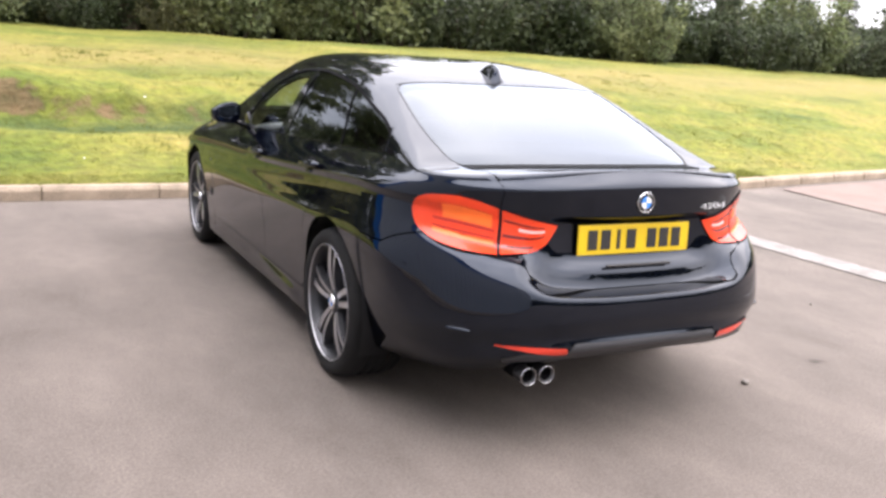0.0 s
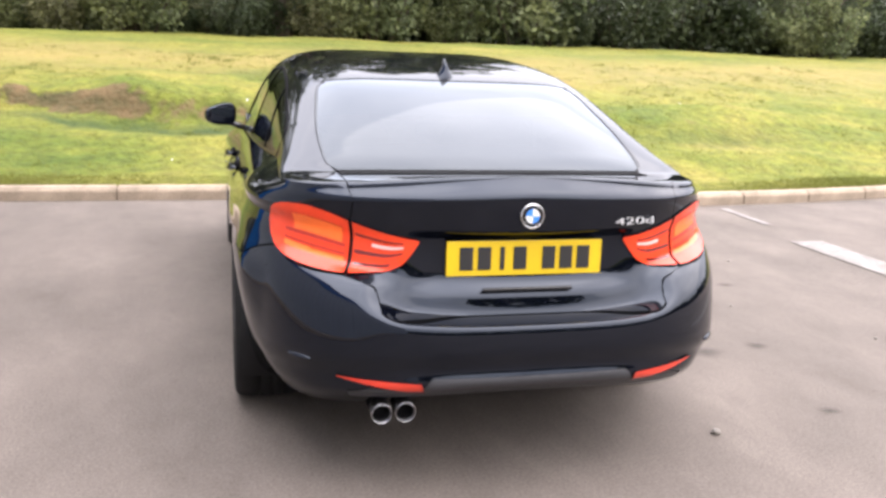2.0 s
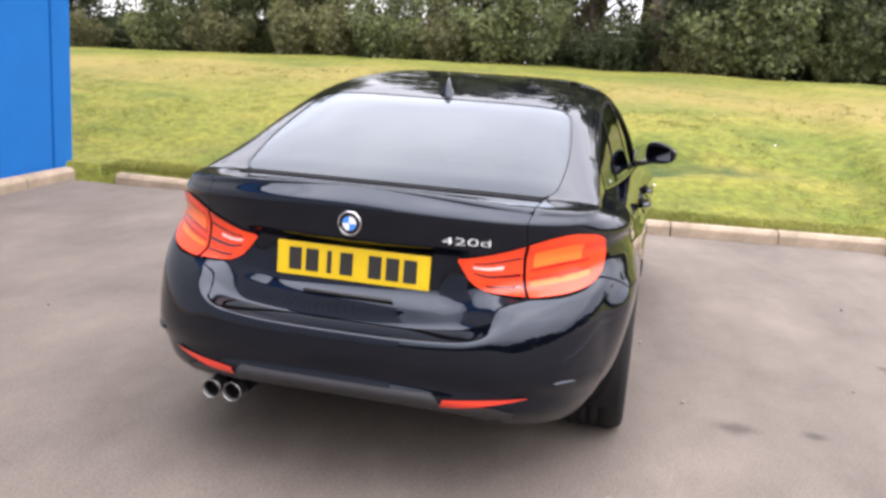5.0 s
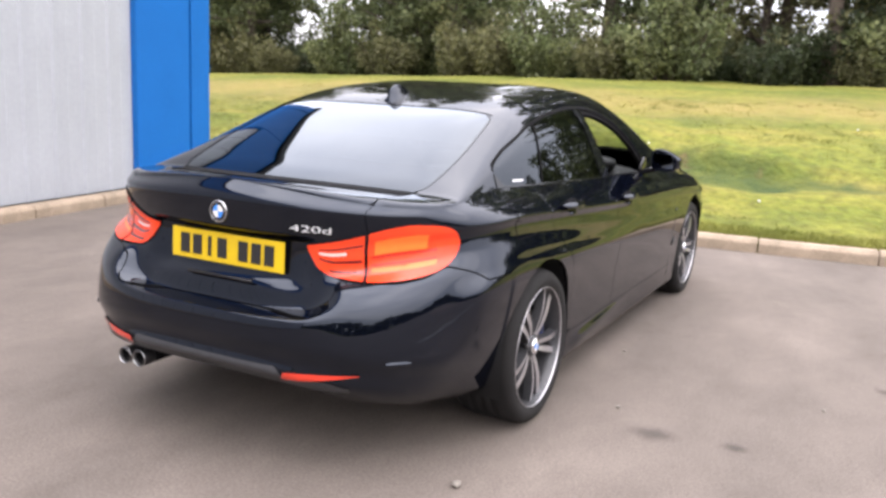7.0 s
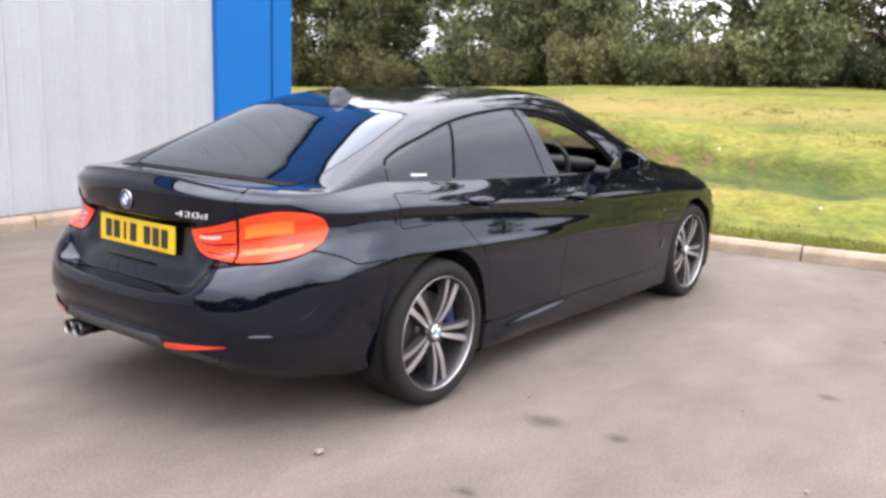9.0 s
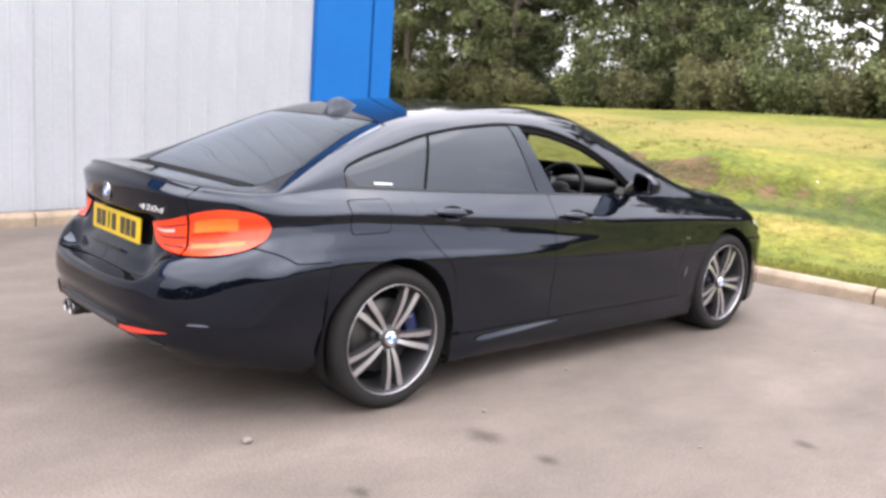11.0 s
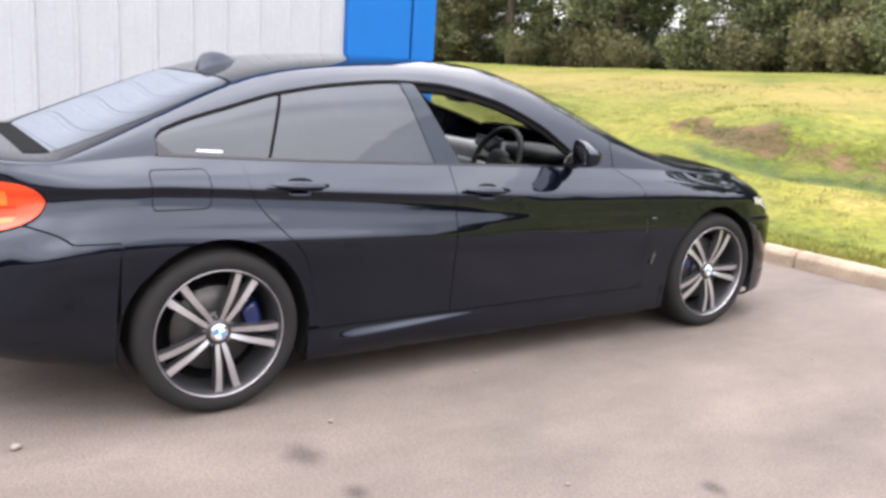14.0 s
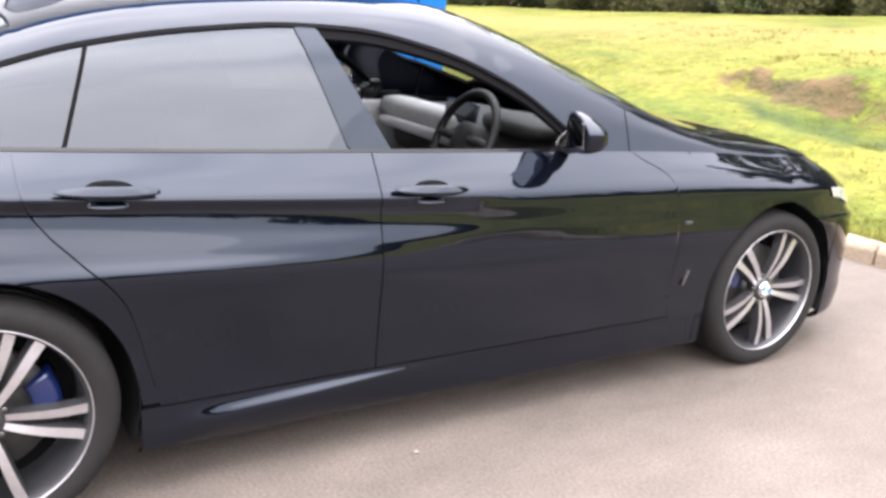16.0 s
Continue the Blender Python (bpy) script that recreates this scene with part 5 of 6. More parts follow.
            o = (v.co.x * s + 0.0875) / 0.175
            v.co.z *= 1 - (0.62 if v.co.z > 0 else 0.2) * o * o
            v.co.y += 0.03 * abs(v.co.x * s + 0.05)
        bm.transform(m)
        mirror = part("door_mirror", bm, PAINT, car, "black door mirror")
        g = box_bm(0.13, 0.004, 0.084, m @ Matrix.Translation((-0.004 * s, -0.0305, -0.002)) @ Matrix.Rotation(radians(-s * 1), 4, "Z") @ Matrix.Rotation(radians(4), 4, "X"), 0.002)
        part("mirror_glass", g, MIRROR, mirror, "mirror glass", smooth=False)
        part("mirror_stalk", rounded_bm(0.14, 0.06, 0.035, 3.0, 16, Matrix.Translation((s * 0.845, 1.765, 0.938)) @ Matrix.Rotation(radians(s * -18), 4, "Y")), TRIM, mirror)
        part("mirror_sail", rounded_bm(0.02, 0.13, 0.09, 3.0, 14, Matrix.Translation((s * 0.775, 1.80, 0.945)) @ Matrix.Rotation(radians(38), 4, "X")), TRIM, mirror)


build_rear_details()


# ---- wheels ----
def build_wheel(s, y, offset_deg, half_track, width):
    """A wheel whose outer face looks along s * x."""
    w = empty("wheel")
    w.parent = car
    w["label"] = "alloy wheel with five double spokes and low tyre"
    w.matrix_local = Matrix.Translation((s * half_track, y, HUB_Z)) @ (Matrix.Rotation(math.pi, 4, "Z") if s < 0 else Matrix.Identity(4))
    r = 0.3245
    tyre = [(0.248, 0.012), (0.257, 0.019), (0.279, 0.026), (0.302, 0.022), (0.316, 0.006), (0.3215, -0.012)]
    for k in range(4):
        x0 = -0.03 - k * (width - 0.06) / 4
        tyre += [(r, x0), (r, x0 - 0.034), (r - 0.007, x0 - 0.036), (r - 0.007, x0 - 0.042)]
    tyre += [(0.3195, -width + 0.01), (0.295, -width - 0.02), (0.248, -width - 0.01)]
    part("tyre", lathe_bm(tyre, 72), RUBBER, w, "low-profile black tyre")
    part("rim", lathe_bm([(0.2508, 0.012), (0.2525, 0.017), (0.2515, 0.0196), (0.2492, 0.0188), (0.2486, 0.014)], 72), ALLOY, w, "thin bright rim edge")
    part("rim_barrel", lathe_bm([(0.2486, 0.0142), (0.241, 0.004), (0.236, -0.03), (0.228, -0.08), (0.226, -0.19)], 60), ALLOY_DARK, w)
    part("brake_disc", lathe_bm([(0.07, -0.075), (0.168, -0.075), (0.17, -0.08), (0.17, -0.1), (0.07, -0.1)], 48), STEEL, w)
    part("disc_bell", lathe_bm([(0.0, -0.05), (0.068, -0.05), (0.072, -0.1)], 32), ALLOY_DARK, w)
    part("back_plate", lathe_bm([(0.0, -0.13), (0.224, -0.13)], 32), DARK_GAP, w)
    # caliper towards the car's middle
    cal = bmesh.new()
    a0 = 18 if y < 1 else 158
    rows = []
    for i in range(13):
        a = radians(a0 - 14 + 28 * i / 12)
        rows.append([cal.verts.new((x, (rr) * math.cos(a) * s, rr * math.sin(a))) for rr, x in ((0.115, -0.045), (0.12, -0.032), (0.172, -0.032), (0.188, -0.045), (0.19, -0.12), (0.115, -0.12))])
    for p, q in zip(rows, rows[1:]):
        for i in range(6):
            cal.faces.new((p[i], p[(i + 1) % 6], q[(i + 1) % 6], q[i]))
    cal.faces.new(rows[0])
    cal.faces.new(rows[-1][::-1])
    bmesh.ops.recalc_face_normals(cal, faces=list(cal.faces))
    part("brake_caliper", cal, CALIPER, w, "blue brake caliper")
    # spokes
    for k in range(5):
        mid = radians(72 * k + offset_deg)
        for side in (-1, 1):
            face, flank = bmesh.new(), bmesh.new()
            pf, pb = [], []
            for i in range(9):
                t = i / 8
                rad = 0.038 + (0.2465 - 0.038) * t
                ang = mid + side * (radians(17) * (1 - t) ** 2 * 0.4 + radians(9.0) * (0.72 + 0.28 * t))
                wdt = 0.0078 + 0.0062 * t ** 0.7
                x = -0.006 + 0.012 * math.sin(math.pi * min(t * 1.05, 1)) - 0.01 * (1 - t) + 0.004 * t
                d, p = Vector((0, math.cos(ang), math.sin(ang))), Vector((0, -math.sin(ang), math.cos(ang)))
                c = d * rad
                out, inn = c + p * (wdt * side), c - p * (wdt * side)
                pf.append((out + Vector((x, 0, 0)), inn + Vector((x - 0.003, 0, 0))))
                pb.append((out + p * (0.005 * side) + Vector((x - 0.035, 0, 0)), inn - p * (0.006 * side) + Vector((x - 0.04, 0, 0))))
            F = [[face.verts.new(q) for q in row] for row in pf]
            for a, b in zip(F, F[1:]):
                face.faces.new((a[0], a[1], b[1], b[0]))
            G = [[flank.verts.new(q) for q in (f0, b0, b1, f1)] for (f0, f1), (b0, b1) in zip(pf, pb)]
            for a, b in zip(G, G[1:]):
                for i in range(3):
                    flank.faces.new((a[i], a[i + 1], b[i + 1], b[i]))
            for bm in (face, flank):
                bmesh.ops.recalc_face_normals(bm, faces=list(bm.faces))
            part("spoke", face, ALLOY, w, "machined bright spoke")
            part("spoke_flank", flank, ALLOY_DARK, w, smooth=False)
    part("hub", lathe_bm([(0.0, -0.004), (0.034, -0.004), (0.05, -0.012), (0.056, -0.05), (0.0, -0.05)], 40), ALLOY_DARK, w)
    for k in range(5):
        a = radians(72 * k + offset_deg + 36)
        b = part("wheel_bolt", lathe_bm([(0.0, 0.006), (0.008, 0.006), (0.009, 0.0), (0.009, -0.01)], 10), STEEL, w)
        b.matrix_local = Matrix.Translation((-0.016, 0.056 * math.cos(a), 0.056 * math.sin(a)))
    cap = part("centre_cap", lathe_bm([(0.0, 0.003), (0.03, 0.003), (0.034, 0.0), (0.034, -0.006)], 32), CHROME, w, "round blue and white centre cap")
    for k in range(4):
        bm = bmesh.new()
        c = bm.verts.new((0.0042, 0, 0))
        vs = [bm.verts.new((0.004, 0.022 * math.cos(a), 0.022 * math.sin(a))) for a in steps(k * math.pi / 2 + 0.35, (k + 1) * math.pi / 2 + 0.35, 6)]
        for p, q in zip(vs, vs[1:]):
            bm.faces.new((c, p, q))
        part("cap_quarter", bm, BADGE_BLUE if k % 2 else BADGE_WHITE, w)
    return w


for s in (1, -1):
    build_wheel(s, 0.0, -9.5 if s > 0 else 20, 0.868, 0.235)
    build_wheel(s, AXLE, -8 if s > 0 else 31, 0.862, 0.22)


# ---- cabin ----
def build_cabin():
    for s in (1, -1):
        seat = empty("front_seat")
        seat.parent = car
        seat["label"] = "black leather front seat with head restraint"
        seat.matrix_local = Matrix.Translation((s * 0.37, 1.0, 0.0))
        part("seat_cushion", rounded_bm(0.5, 0.52, 0.2, 4, 24, Matrix.Translation((0, 0.12, 0.5))), SEAT_CLOTH, seat)
        part("backrest", rounded_bm(0.5, 0.17, 0.66, 3.6, 24, Matrix.Translation((0, -0.2, 0.78)) @ Matrix.Rotation(radians(18), 4, "X")), SEAT_CLOTH, seat)
        part("headrest", rounded_bm(0.25, 0.11, 0.17, 3, 20, Matrix.Translation((0, -0.37, 1.075)) @ Matrix.Rotation(radians(12), 4, "X")), SEAT_CLOTH, seat)
        part("door_card", box_bm(0.04, 0.9, 0.55, Matrix.Translation((s * 0.755, 1.55, 0.62)), 0.015), CABIN_DARK if s > 0 else CABIN_LIGHT, car)
    bench = part("rear_seat", join_bm(rounded_bm(1.25, 0.5, 0.2, 4, 24, Matrix.Translation((0, 0.35, 0.5))), rounded_bm(1.25, 0.18, 0.55, 4, 24, Matrix.Translation((0, 0.1, 0.75)) @ Matrix.Rotation(radians(22), 4, "X"))), SEAT_CLOTH, car, "black rear bench seat")
    dash = part("dashboard", rounded_bm(1.42, 0.52, 0.26, 4, 32, Matrix.Translation((0, 2.06, 0.79))), CABIN_DARK, car, "dark dashboard")
    part("dash_trim", rounded_bm(0.78, 0.03, 0.05, 4, 20, Matrix.Translation((-0.28, 1.8, 0.82))), SATIN_SILVER, dash, "silver dashboard trim")
    part("lower_dash", rounded_bm(0.8, 0.12, 0.12, 4, 20, Matrix.Translation((-0.33, 1.86, 0.875))), CABIN_LIGHT, dash, "pale grey lower dashboard")
    part("instrument_hood", rounded_bm(0.42, 0.22, 0.09, 3, 20, Matrix.Translation((0.37, 1.9, 0.935))), CABIN_DARK, dash)
    part("centre_screen", box_bm(0.24, 0.015, 0.09, Matrix.Translation((0.02, 1.83, 0.94)) @ Matrix.Rotation(radians(-10), 4, "X"), 0.005), SCREEN, dash, "black centre display")
    wheel = empty("steering_wheel")
    wheel.parent = car
    wheel["label"] = "black leather steering wheel"
    wheel.matrix_local = Matrix.Translation((0.37, 1.63, 0.895)) @ Matrix.Rotation(radians(-24), 4, "X") @ Matrix.Rotation(radians(90), 4, "Z")
    ring = [(0.178 + 0.016 * math.cos(2 * math.pi * i / 12), 0.016 * math.sin(2 * math.pi * i / 12)) for i in range(12)]
    part("wheel_rim", lathe_bm(ring, 40, closed=True), SEAT_CLOTH, wheel)
    part("airbag_boss", rounded_bm(0.06, 0.15, 0.13, 3, 18, Matrix.Translation((0.01, 0, 0))), CABIN_DARK, wheel)
    for a in (0, 180, 270):
        d = Vector((0, math.cos(radians(a)), math.sin(radians(a))))
        part("wheel_spoke", tube_bm([d * 0.05, d * 0.172], [0.022, 0.014], 8), SATIN_SILVER if a == 270 else CABIN_DARK, wheel)
    roofm = part("rear_view_mirror", rounded_bm(0.22, 0.04, 0.065, 3.5, 18, Matrix.Translation((0.0, 1.62, 1.2))), TRIM, car, "rear-view mirror")
    part("mirror_mount", tube_bm([(0, 1.63, 1.22), (0, 1.66, 1.3)], 0.012, 8), TRIM, roofm)
    part("headliner", top_patch(steps(-0.1, 1.5, 26), lambda a: a.at_x(0.56), lambda a: 1.0, both=True, off=-0.03, depth=0), CABIN_LIGHT, car, "pale grey headlining")
    for s in (1, -1):
        part("sun_visor", rounded_bm(0.34, 0.17, 0.015, 4, 16, Matrix.Translation((s * 0.3, 1.5, 1.315)) @ Matrix.Rotation(radians(-12), 4, "X")), CABIN_LIGHT, car)


build_cabin()


# ---- trees, hedge, grass ----
def leaf_cloud(centres, per, spread, size, seed, flat=0.75):
    """Many small folded leaves scattered round centres, as arrays of points and faces."""
    rng = np.random.default_rng(seed)
    c = np.repeat(np.array(centres, float), per, axis=0)
    n = len(c)
    sp = np.repeat(np.broadcast_to(np.array(spread, float), (len(centres),)), per)[:, None]
    d = rng.normal(size=(n, 3))
    d /= np.linalg.norm(d, axis=1)[:, None] + 1e-9
    c = c + d * sp * (rng.random((n, 1)) ** 0.45) * np.array([1, 1, flat])
    a = rng.normal(size=(n, 3))
    a /= np.linalg.norm(a, axis=1)[:, None]
    b = np.cross(a, rng.normal(size=(n, 3)))
    b /= np.linalg.norm(b, axis=1)[:, None] + 1e-9
    s = size * (0.55 + 0.9 * rng.random((n, 1)))
    tip, base = c + a * s * 0.5, c - a * s * 0.5
    l, r = c + b * s * 0.28, c - b * s * 0.28
    verts = np.stack([base, l, tip, r], axis=1).reshape(-1, 3)
    idx = np.arange(n)[:, None] * 4 + np.array([0, 1, 2, 3])
    return verts, idx


def leaf_mesh(name, verts, idx, mat):
    me = bpy.data.meshes.new(name)
    me.vertices.add(len(verts))
    me.vertices.foreach_set("co", verts.ravel())
    me.loops.add(idx.size)
    me.loops.foreach_set("vertex_index", idx.ravel())
    me.polygons.add(len(idx))
    me.polygons.foreach_set("loop_start", np.arange(len(idx)) * 4)
    me.materials.append(mat)
    me.update()
    return me


def build_tree(seed, height, crown_low, width, leaves, mat, label):
    """A tree with a leaning trunk, limbs and a crown of leaf clumps."""
    rnd = random.Random(seed)
    tree = empty("tree")
    trunk_pts, x, y = [], 0.0, 0.0
    for i in range(9):
        t = i / 8
        trunk_pts.append((x, y, -0.3 + t * height * 0.85))
        x += rnd.uniform(-0.16, 0.16)
        y += rnd.uniform(-0.16, 0.16)
    r0 = 0.04 + height * 0.009
    pieces = [tube_bm(trunk_pts, [r0 * (1 - 0.85 * i / 8) * (1.35 if i == 0 else 1) for i in range(9)], 9)]
    clumps, sizes = [], []
    for k in range(42):
        t = crown_low + (0.97 - crown_low) * ((k + 0.5) / 42) ** 1.35
        i = min(int(t * 8), 7)
        base = Vector(trunk_pts[i]).lerp(Vector(trunk_pts[i + 1]), t * 8 - i)
        ang = k * 2.4 + rnd.uniform(-0.5, 0.5)
        reach = width * (0.55 + 0.5 * rnd.random()) * (1 - 0.55 * max(0, t - 0.45) / 0.55)
        tip = base + Vector((math.cos(ang) * reach, math.sin(ang) * reach, reach * rnd.uniform(-0.12, 0.5)))
        mid = base.lerp(tip, 0.5) + Vector((0, 0, rnd.uniform(-0.1, 0.2)))
        pieces.append(tube_bm([base, mid, tip], [r0 * 0.34 * (1.2 - t), r0 * 0.2, 0.012], 5))
        for f in (0.45, 0.7, 0.9, 1.05):
            p = base.lerp(tip, f) + Vector((rnd.uniform(-0.35, 0.35), rnd.uniform(-0.35, 0.35), rnd.uniform(-0.4, 0.3)))
            if rnd.random() < 0.66:
                clumps.append(p)
                sizes.append(rnd.uniform(0.24, 0.68))
    part("trunk", join_bm(*pieces), BARK, tree, "grey-brown trunk and limbs")
    v, idx = leaf_cloud([tuple(p) for p in clumps], max(20, leaves // len(clumps)), sizes, 0.13, seed)
    crown = new("crown", leaf_mesh("crown", v, idx, mat))
    crown.parent = tree
    return tagged(tree, label, "tree", group="trees behind the grass bank")


def build_shrub(seed, w, h, leaves, mat, label):
    rnd = random.Random(seed)
    shrub = empty("shrub")
    stems = []
    clumps, sizes = [], []
    for k in range(16):
        a = rnd.uniform(0, 2 * math.pi)
        rr = w / 2 * math.sqrt(rnd.random())
        top = Vector((math.cos(a) * rr, math.sin(a) * rr * 0.7, h * rnd.uniform(0.45, 1.0) * (1 - 0.35 * (rr / (w / 2)) ** 2)))
        stems.append(tube_bm([(top.x * 0.25, top.y * 0.25, -0.2), (top.x * 0.7, top.y * 0.7, top.z * 0.5), top], [0.03, 0.02, 0.006], 5))
        for f in (0.2, 0.45, 0.7, 1.0):
            clumps.append((top.x * (0.5 + 0.5 * f), top.y * (0.5 + 0.5 * f), top.z * f))
            sizes.append(rnd.uniform(0.2, 0.4))
    part("stem", join_bm(*stems), BARK, shrub)
    v, idx = leaf_cloud(clumps, max(12, leaves // len(clumps)), sizes, 0.1, seed, 0.85)
    ob = new("foliage", leaf_mesh("foliage", v, idx, mat))
    ob.parent = shrub
    return tagged(shrub, label, "shrub", group="shrubs below the trees")


def tree_row_y(x):
    return 18.2 + 0.9 * math.sin(x * 0.31) + 0.0009 * x * x


def plant_belt():
    rnd = random.Random(11)
    kinds = [build_tree(3, 13.0, 0.15, 2.0, 15000, LEAF, "leafy broadleaf tree on the bank's crest"),
             build_tree(5, 11.0, 0.05, 1.8, 15000, LEAF_DARK, "dark leafy tree in the belt on the crest"),
             build_tree(8, 14.0, 0.24, 2.2, 15000, LEAF, "tall broadleaf tree with a bare lower trunk"),
             build_tree(13, 9.0, 0.06, 1.7, 12000, LEAF_PALE, "paler green tree among darker ones")]
    bushes = [build_shrub(21, 2.6, 1.7, 6400, LEAF_DARK, "dense dark green shrub below the trees"),
              build_shrub(22, 2.2, 1.3, 5200, LEAF_DARK, "low dark shrub at the edge of the grass"),
              build_shrub(23, 2.0, 1.5, 4800, LEAF_PALE, "pale olive shrub below the trees"),
              build_shrub(24, 3.0, 2.2, 7600, LEAF, "tall green shrub below the trees")]
    used = set()
    x = -34.0
    while x < 34:
        for row in range(3):
            px = x + rnd.uniform(-0.5, 0.5) + row * 1.0
            py = tree_row_y(px) + row * 2.6 + rnd.uniform(-0.5, 0.5)
            # thinner where the sky shows through
            if row == 2 and (not -26 < px < 9 or rnd.random() < 0.35):
                continue
            if -9.5 < px < 2 and rnd.random() < (0.1 if row < 2 else 0.6):
                continue
            if abs(px + 6.8 + 0.45 * (py - 19.5)) < 1.75 or abs(px + 13.5 + 0.72 * (py - 19.5)) < 1.2:
                continue
            k = rnd.choice((0, 0, 3, 2, 0, 2, 1) if px < 2 else (1, 1, 1, 0, 1, 3))
            m = Matrix.Translation((px, py, ground_z(px, py))) @ Matrix.Rotation(rnd.uniform(0, 6.28), 4, "Z")
            sc = rnd.uniform(0.85, 1.15) * (1.35 if row == 2 else 1.0) * (1 - 0.68 * smooth(4.5, 8.5, px))
            place(kinds[k], m, sc, used)
        x += 2.15
    x = -34.0
    while x < 34:
        for row in range(3):
            px = x + rnd.uniform(-0.4, 0.4) + row * 0.6
            py = tree_row_y(px) - 1.5 + row * 1.6 + rnd.uniform(-0.3, 0.3)
            if row == 0 and rnd.random() < 0.35:
                continue
            k = rnd.choice((0, 1, 2, 3, 2) if row == 0 and px < 2 else (0, 1, 2, 3, 0) if px < 2 else (0, 0, 0, 1, 3))
            m = Matrix.Translation((px, py, ground_z(px, py))) @ Matrix.Rotation(rnd.uniform(0, 6.28), 4, "Z")
            place(bushes[k], m, rnd.uniform(0.6, 1.3) * (1.25 if px > 2 else 0.95), used)
        x += 1.3
    # tall trees at the back, whose crowns show only in the car's roof
    back = random.Random(29)
    for i in range(15):
        px = -27.0 + 2.5 * i + back.uniform(-0.6, 0.6)
        py = tree_row_y(px) + 9.0 + back.uniform(-1.2, 1.2)
        if abs(px + 6.8 + 0.45 * (py - 19.5)) < 1.75 or abs(px + 13.5 + 0.72 * (py - 19.5)) < 1.2:
            continue
        m = Matrix.Translation((px, py, ground_z(px, py))) @ Matrix.Rotation(back.uniform(0, 6.28), 4, "Z")
        place(kinds[2], m, back.uniform(1.35, 1.6), used)


def place(ob, m, sc, used):
    """Sets the first one down, and copies of it after that."""
    if ob.name in used:
        ob.scale = (1, 1, 1)
        c = copy_thing(ob, m)
        c.scale = (sc, sc, sc)
        return c
    used.add(ob.name)
    ob.matrix_basis = m
    return ob


plant_belt()


def build_far_woods():
    """Unseen woods added far behind the walk, which close the place and show in the paint."""
    rng = random.Random(4)
    cl, sz = [], []
    for k in range(900):
        a = rng.uniform(radians(150), radians(395))
        r = rng.uniform(46, 56)
        cl.append((r * math.cos(a), r * math.sin(a) - 2, rng.uniform(0.3, 7.5) * (0.75 + 0.25 * math.sin(a * 9))))
        sz.append(rng.uniform(1.2, 2.4))
    v, idx = leaf_cloud(cl, 60, sz, 1.1, 77, 0.8)
    ob = new("far_woods", leaf_mesh("far_woods", v, idx, LEAF_DARK))
    return tagged(ob, "dark woods added out of view for the reflections", "woods", kind="stuff")


build_far_woods()


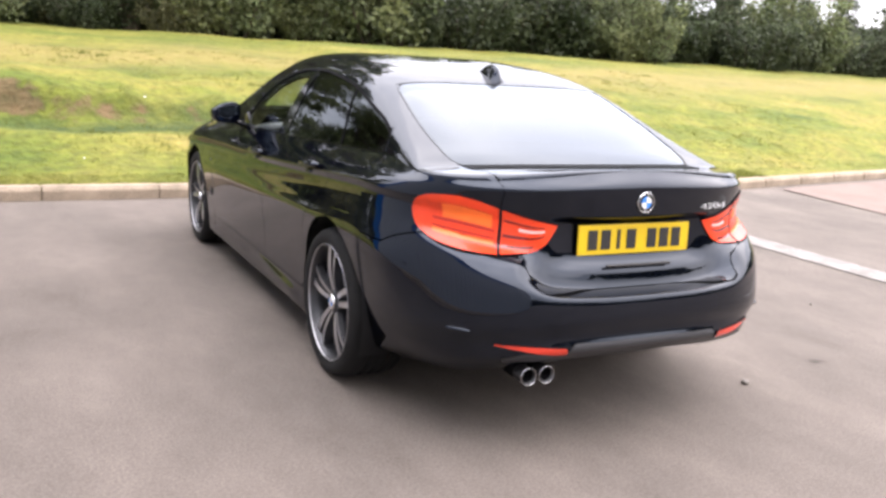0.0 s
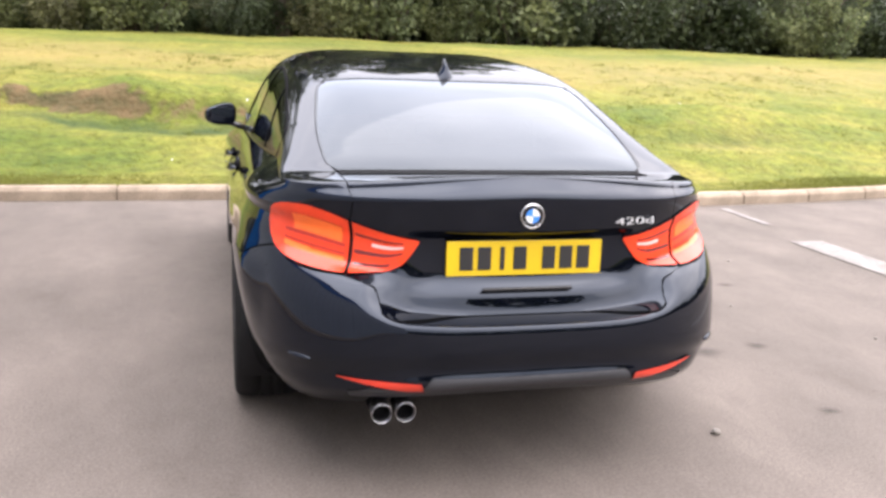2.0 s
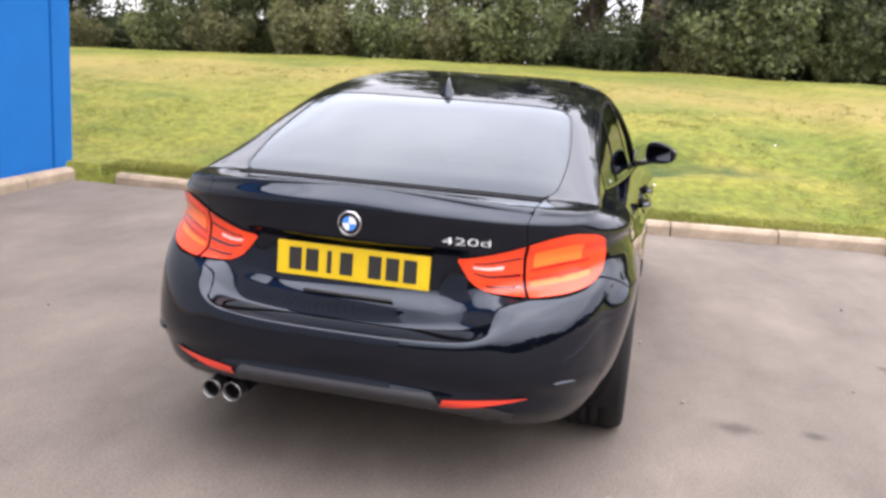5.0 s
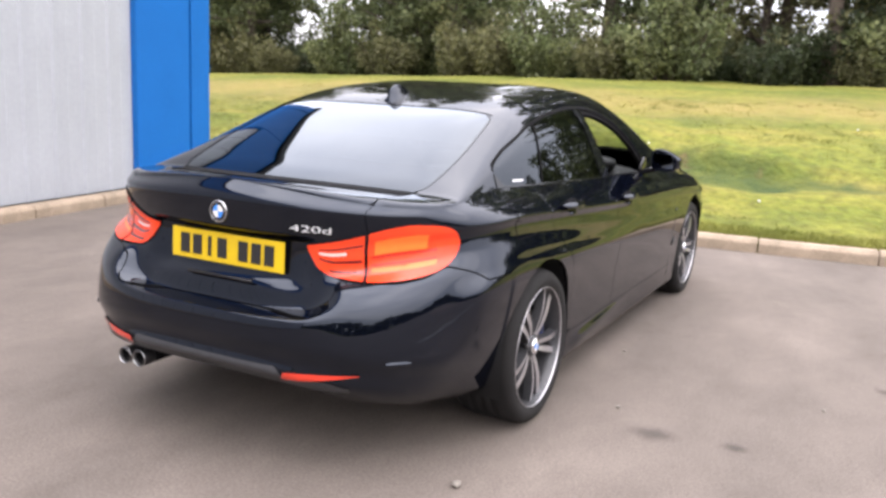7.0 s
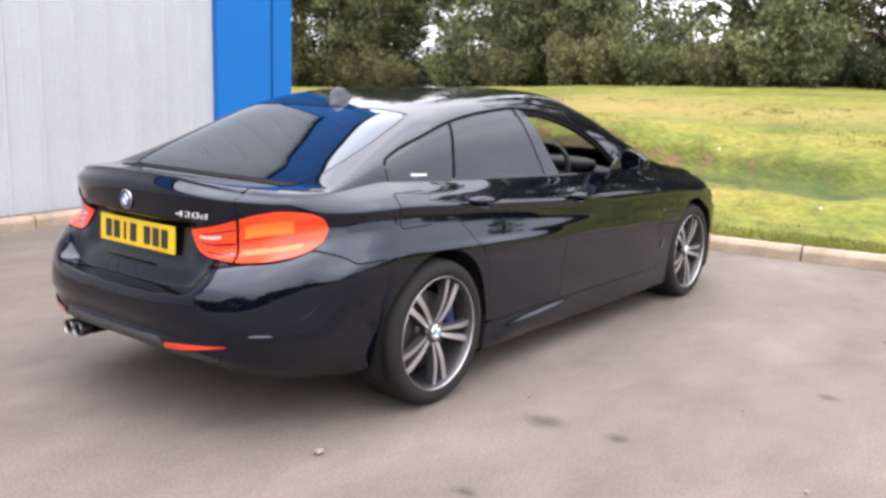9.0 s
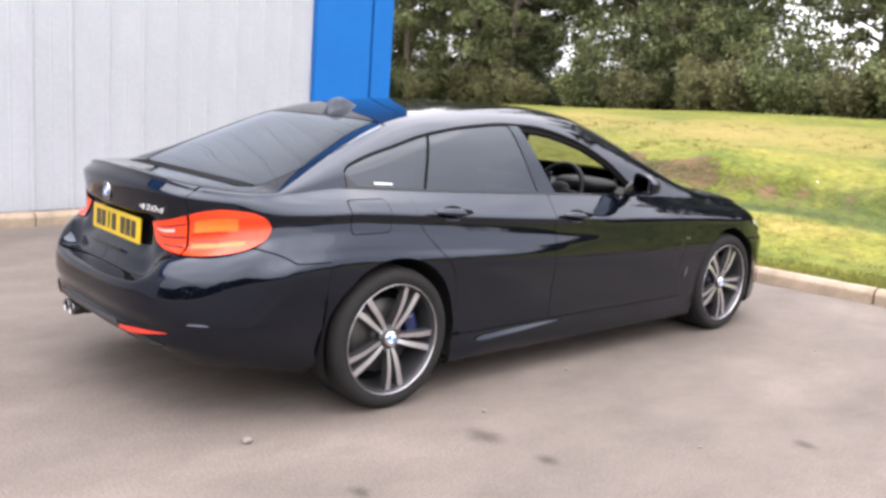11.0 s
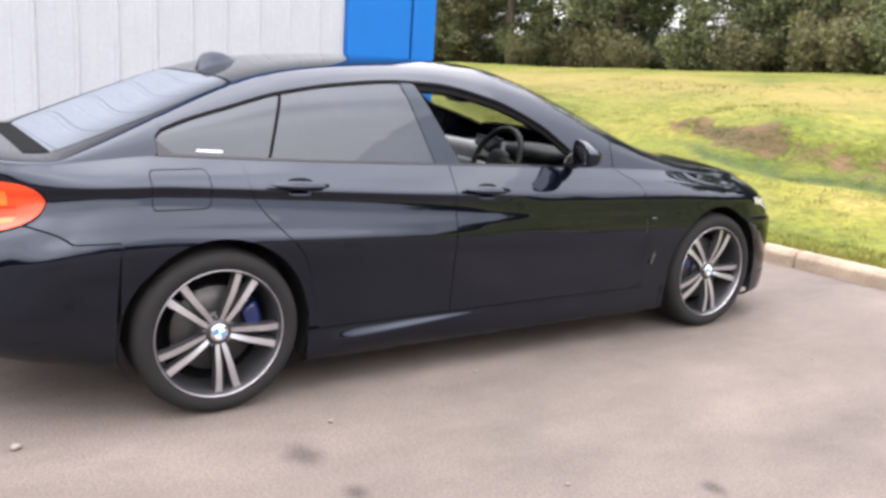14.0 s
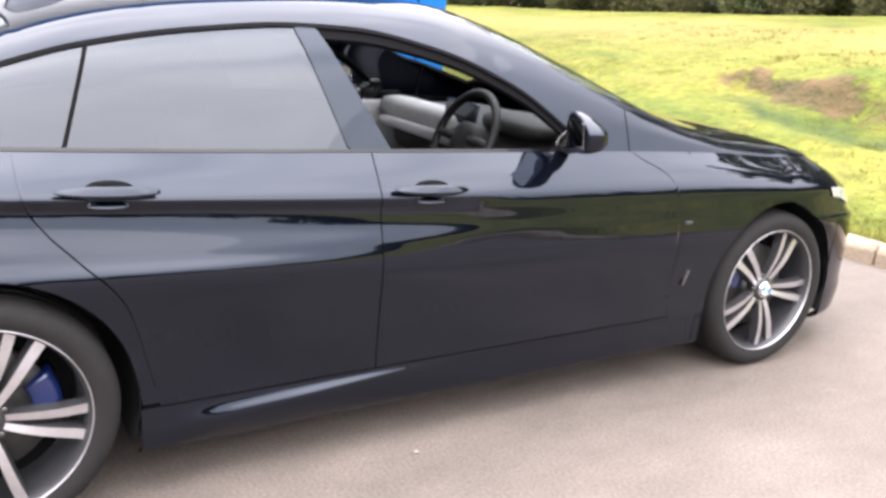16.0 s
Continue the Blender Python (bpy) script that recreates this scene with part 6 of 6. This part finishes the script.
def build_grass_blades():
    """Short grass on the bank, in tufts, thicker along the kerb."""
    rng = np.random.default_rng(6)
    n = 26000
    x = rng.uniform(-5, 7, n)
    d = rng.random(n) ** 1.5 * 0.45 + 0.02
    keep = []
    for i in range(n):
        k = kerb_y(x[i])
        y = k + 0.1 + d[i]
        if abs(x[i] + 2.1) < 0.9 and abs(d[i] - 1.95) < 0.2:
            continue
        keep.append((x[i], y, ground_z(x[i], y) - 0.005))
    # loose tufts all over the lower bank
    for i in range(2600):
        tx, td = rng.uniform(-9, 11), rng.random() ** 1.3 * 6.5 + 0.3
        ty = kerb_y(tx) + 0.1 + td
        if abs(scarp_d(tx, ty, td) - 2.0) < 0.2 and -3.2 < tx < -0.9:
            continue
        for k in range(16):
            bx, by = tx + rng.normal(0, 0.05), ty + rng.normal(0, 0.05)
            keep.append((bx, by, ground_z(bx, by) - 0.008))
    p = np.array(keep)
    n = len(p)
    a = rng.uniform(0, 2 * np.pi, n)
    h = rng.uniform(0.015, 0.05, n) * (0.8 + 0.5 * np.sin(p[:, 0] * 1.3) * np.sin(p[:, 1] * 1.7))
    side = np.stack([np.cos(a), np.sin(a), np.zeros(n)], 1) * rng.uniform(0.002, 0.005, n)[:, None]
    lean = np.stack([rng.normal(0, 0.02, n), rng.normal(-0.01, 0.02, n), h], 1)
    v = np.stack([p - side, p + side, p + lean + side * 0.3, p + lean - side * 0.3], 1).reshape(-1, 3)
    idx = np.arange(n)[:, None] * 4 + np.array([0, 1, 2, 3])
    return tagged(new("grass", leaf_mesh("grass", v, idx, GRASS_BLADE)), "short yellow-green grass on the bank", "grass", kind="stuff")


build_grass_blades()

def build_scrap(x, y, r, seed):
    """A crumpled scrap of paper in the grass."""
    bm = bmesh.new()
    bmesh.ops.create_icosphere(bm, subdivisions=2, radius=r)
    for v in bm.verts:
        v.co *= 1 + 0.9 * noise.noise(v.co * (2.2 / r) + Vector((seed * 3.0, 0, 0)))
    ob = part("paper_scrap", bm, BADGE_WHITE, smooth=False)
    ob.location = (x, y, ground_z(x, y) + r * 0.5)
    return tagged(ob, "small white scrap lying in the grass", "litter", group="scraps in the grass")


# ---- small things on the tarmac ----
for i, (x, y, r) in enumerate(((1.355, 0.14, 0.085), (1.675, 0.183, 0.05), (1.484, -0.607, 0.045), (2.2, 1.3, 0.05), (-0.75, -1.55, 0.06), (-0.2, -1.85, 0.05))):
    build_stain(x, y, r * 1.25, i + 1.3)
for i, (x, y, r) in enumerate(((0.885, -0.721, 0.018), (0.93, 1.18, 0.01), (1.144, 0.346, 0.01), (1.12, -1.35, 0.012), (2.2, 2.55, 0.012), (-1.5, -2.1, 0.01), (1.95, 0.85, 0.008), (2.6, 1.9, 0.01), (1.5, 2.9, 0.008), (-2.2, 0.4, 0.009), (0.3, -1.7, 0.008), (2.4, 0.2, 0.009))):
    build_stone(x, y, r, i * 3.1)
for i, (x, d, r) in enumerate(((-0.6, 2.5, 0.02), (0.9, 1.2, 0.022), (2.3, 2.9, 0.02), (3.6, 1.7, 0.018), (-3.2, 1.2, 0.018), (5.4, 3.2, 0.02), (1.6, 4.4, 0.02), (-1.4, 0.9, 0.016))):
    y = kerb_y(x) + 0.1 + d
    build_scrap(x, y, r * 0.62, i)
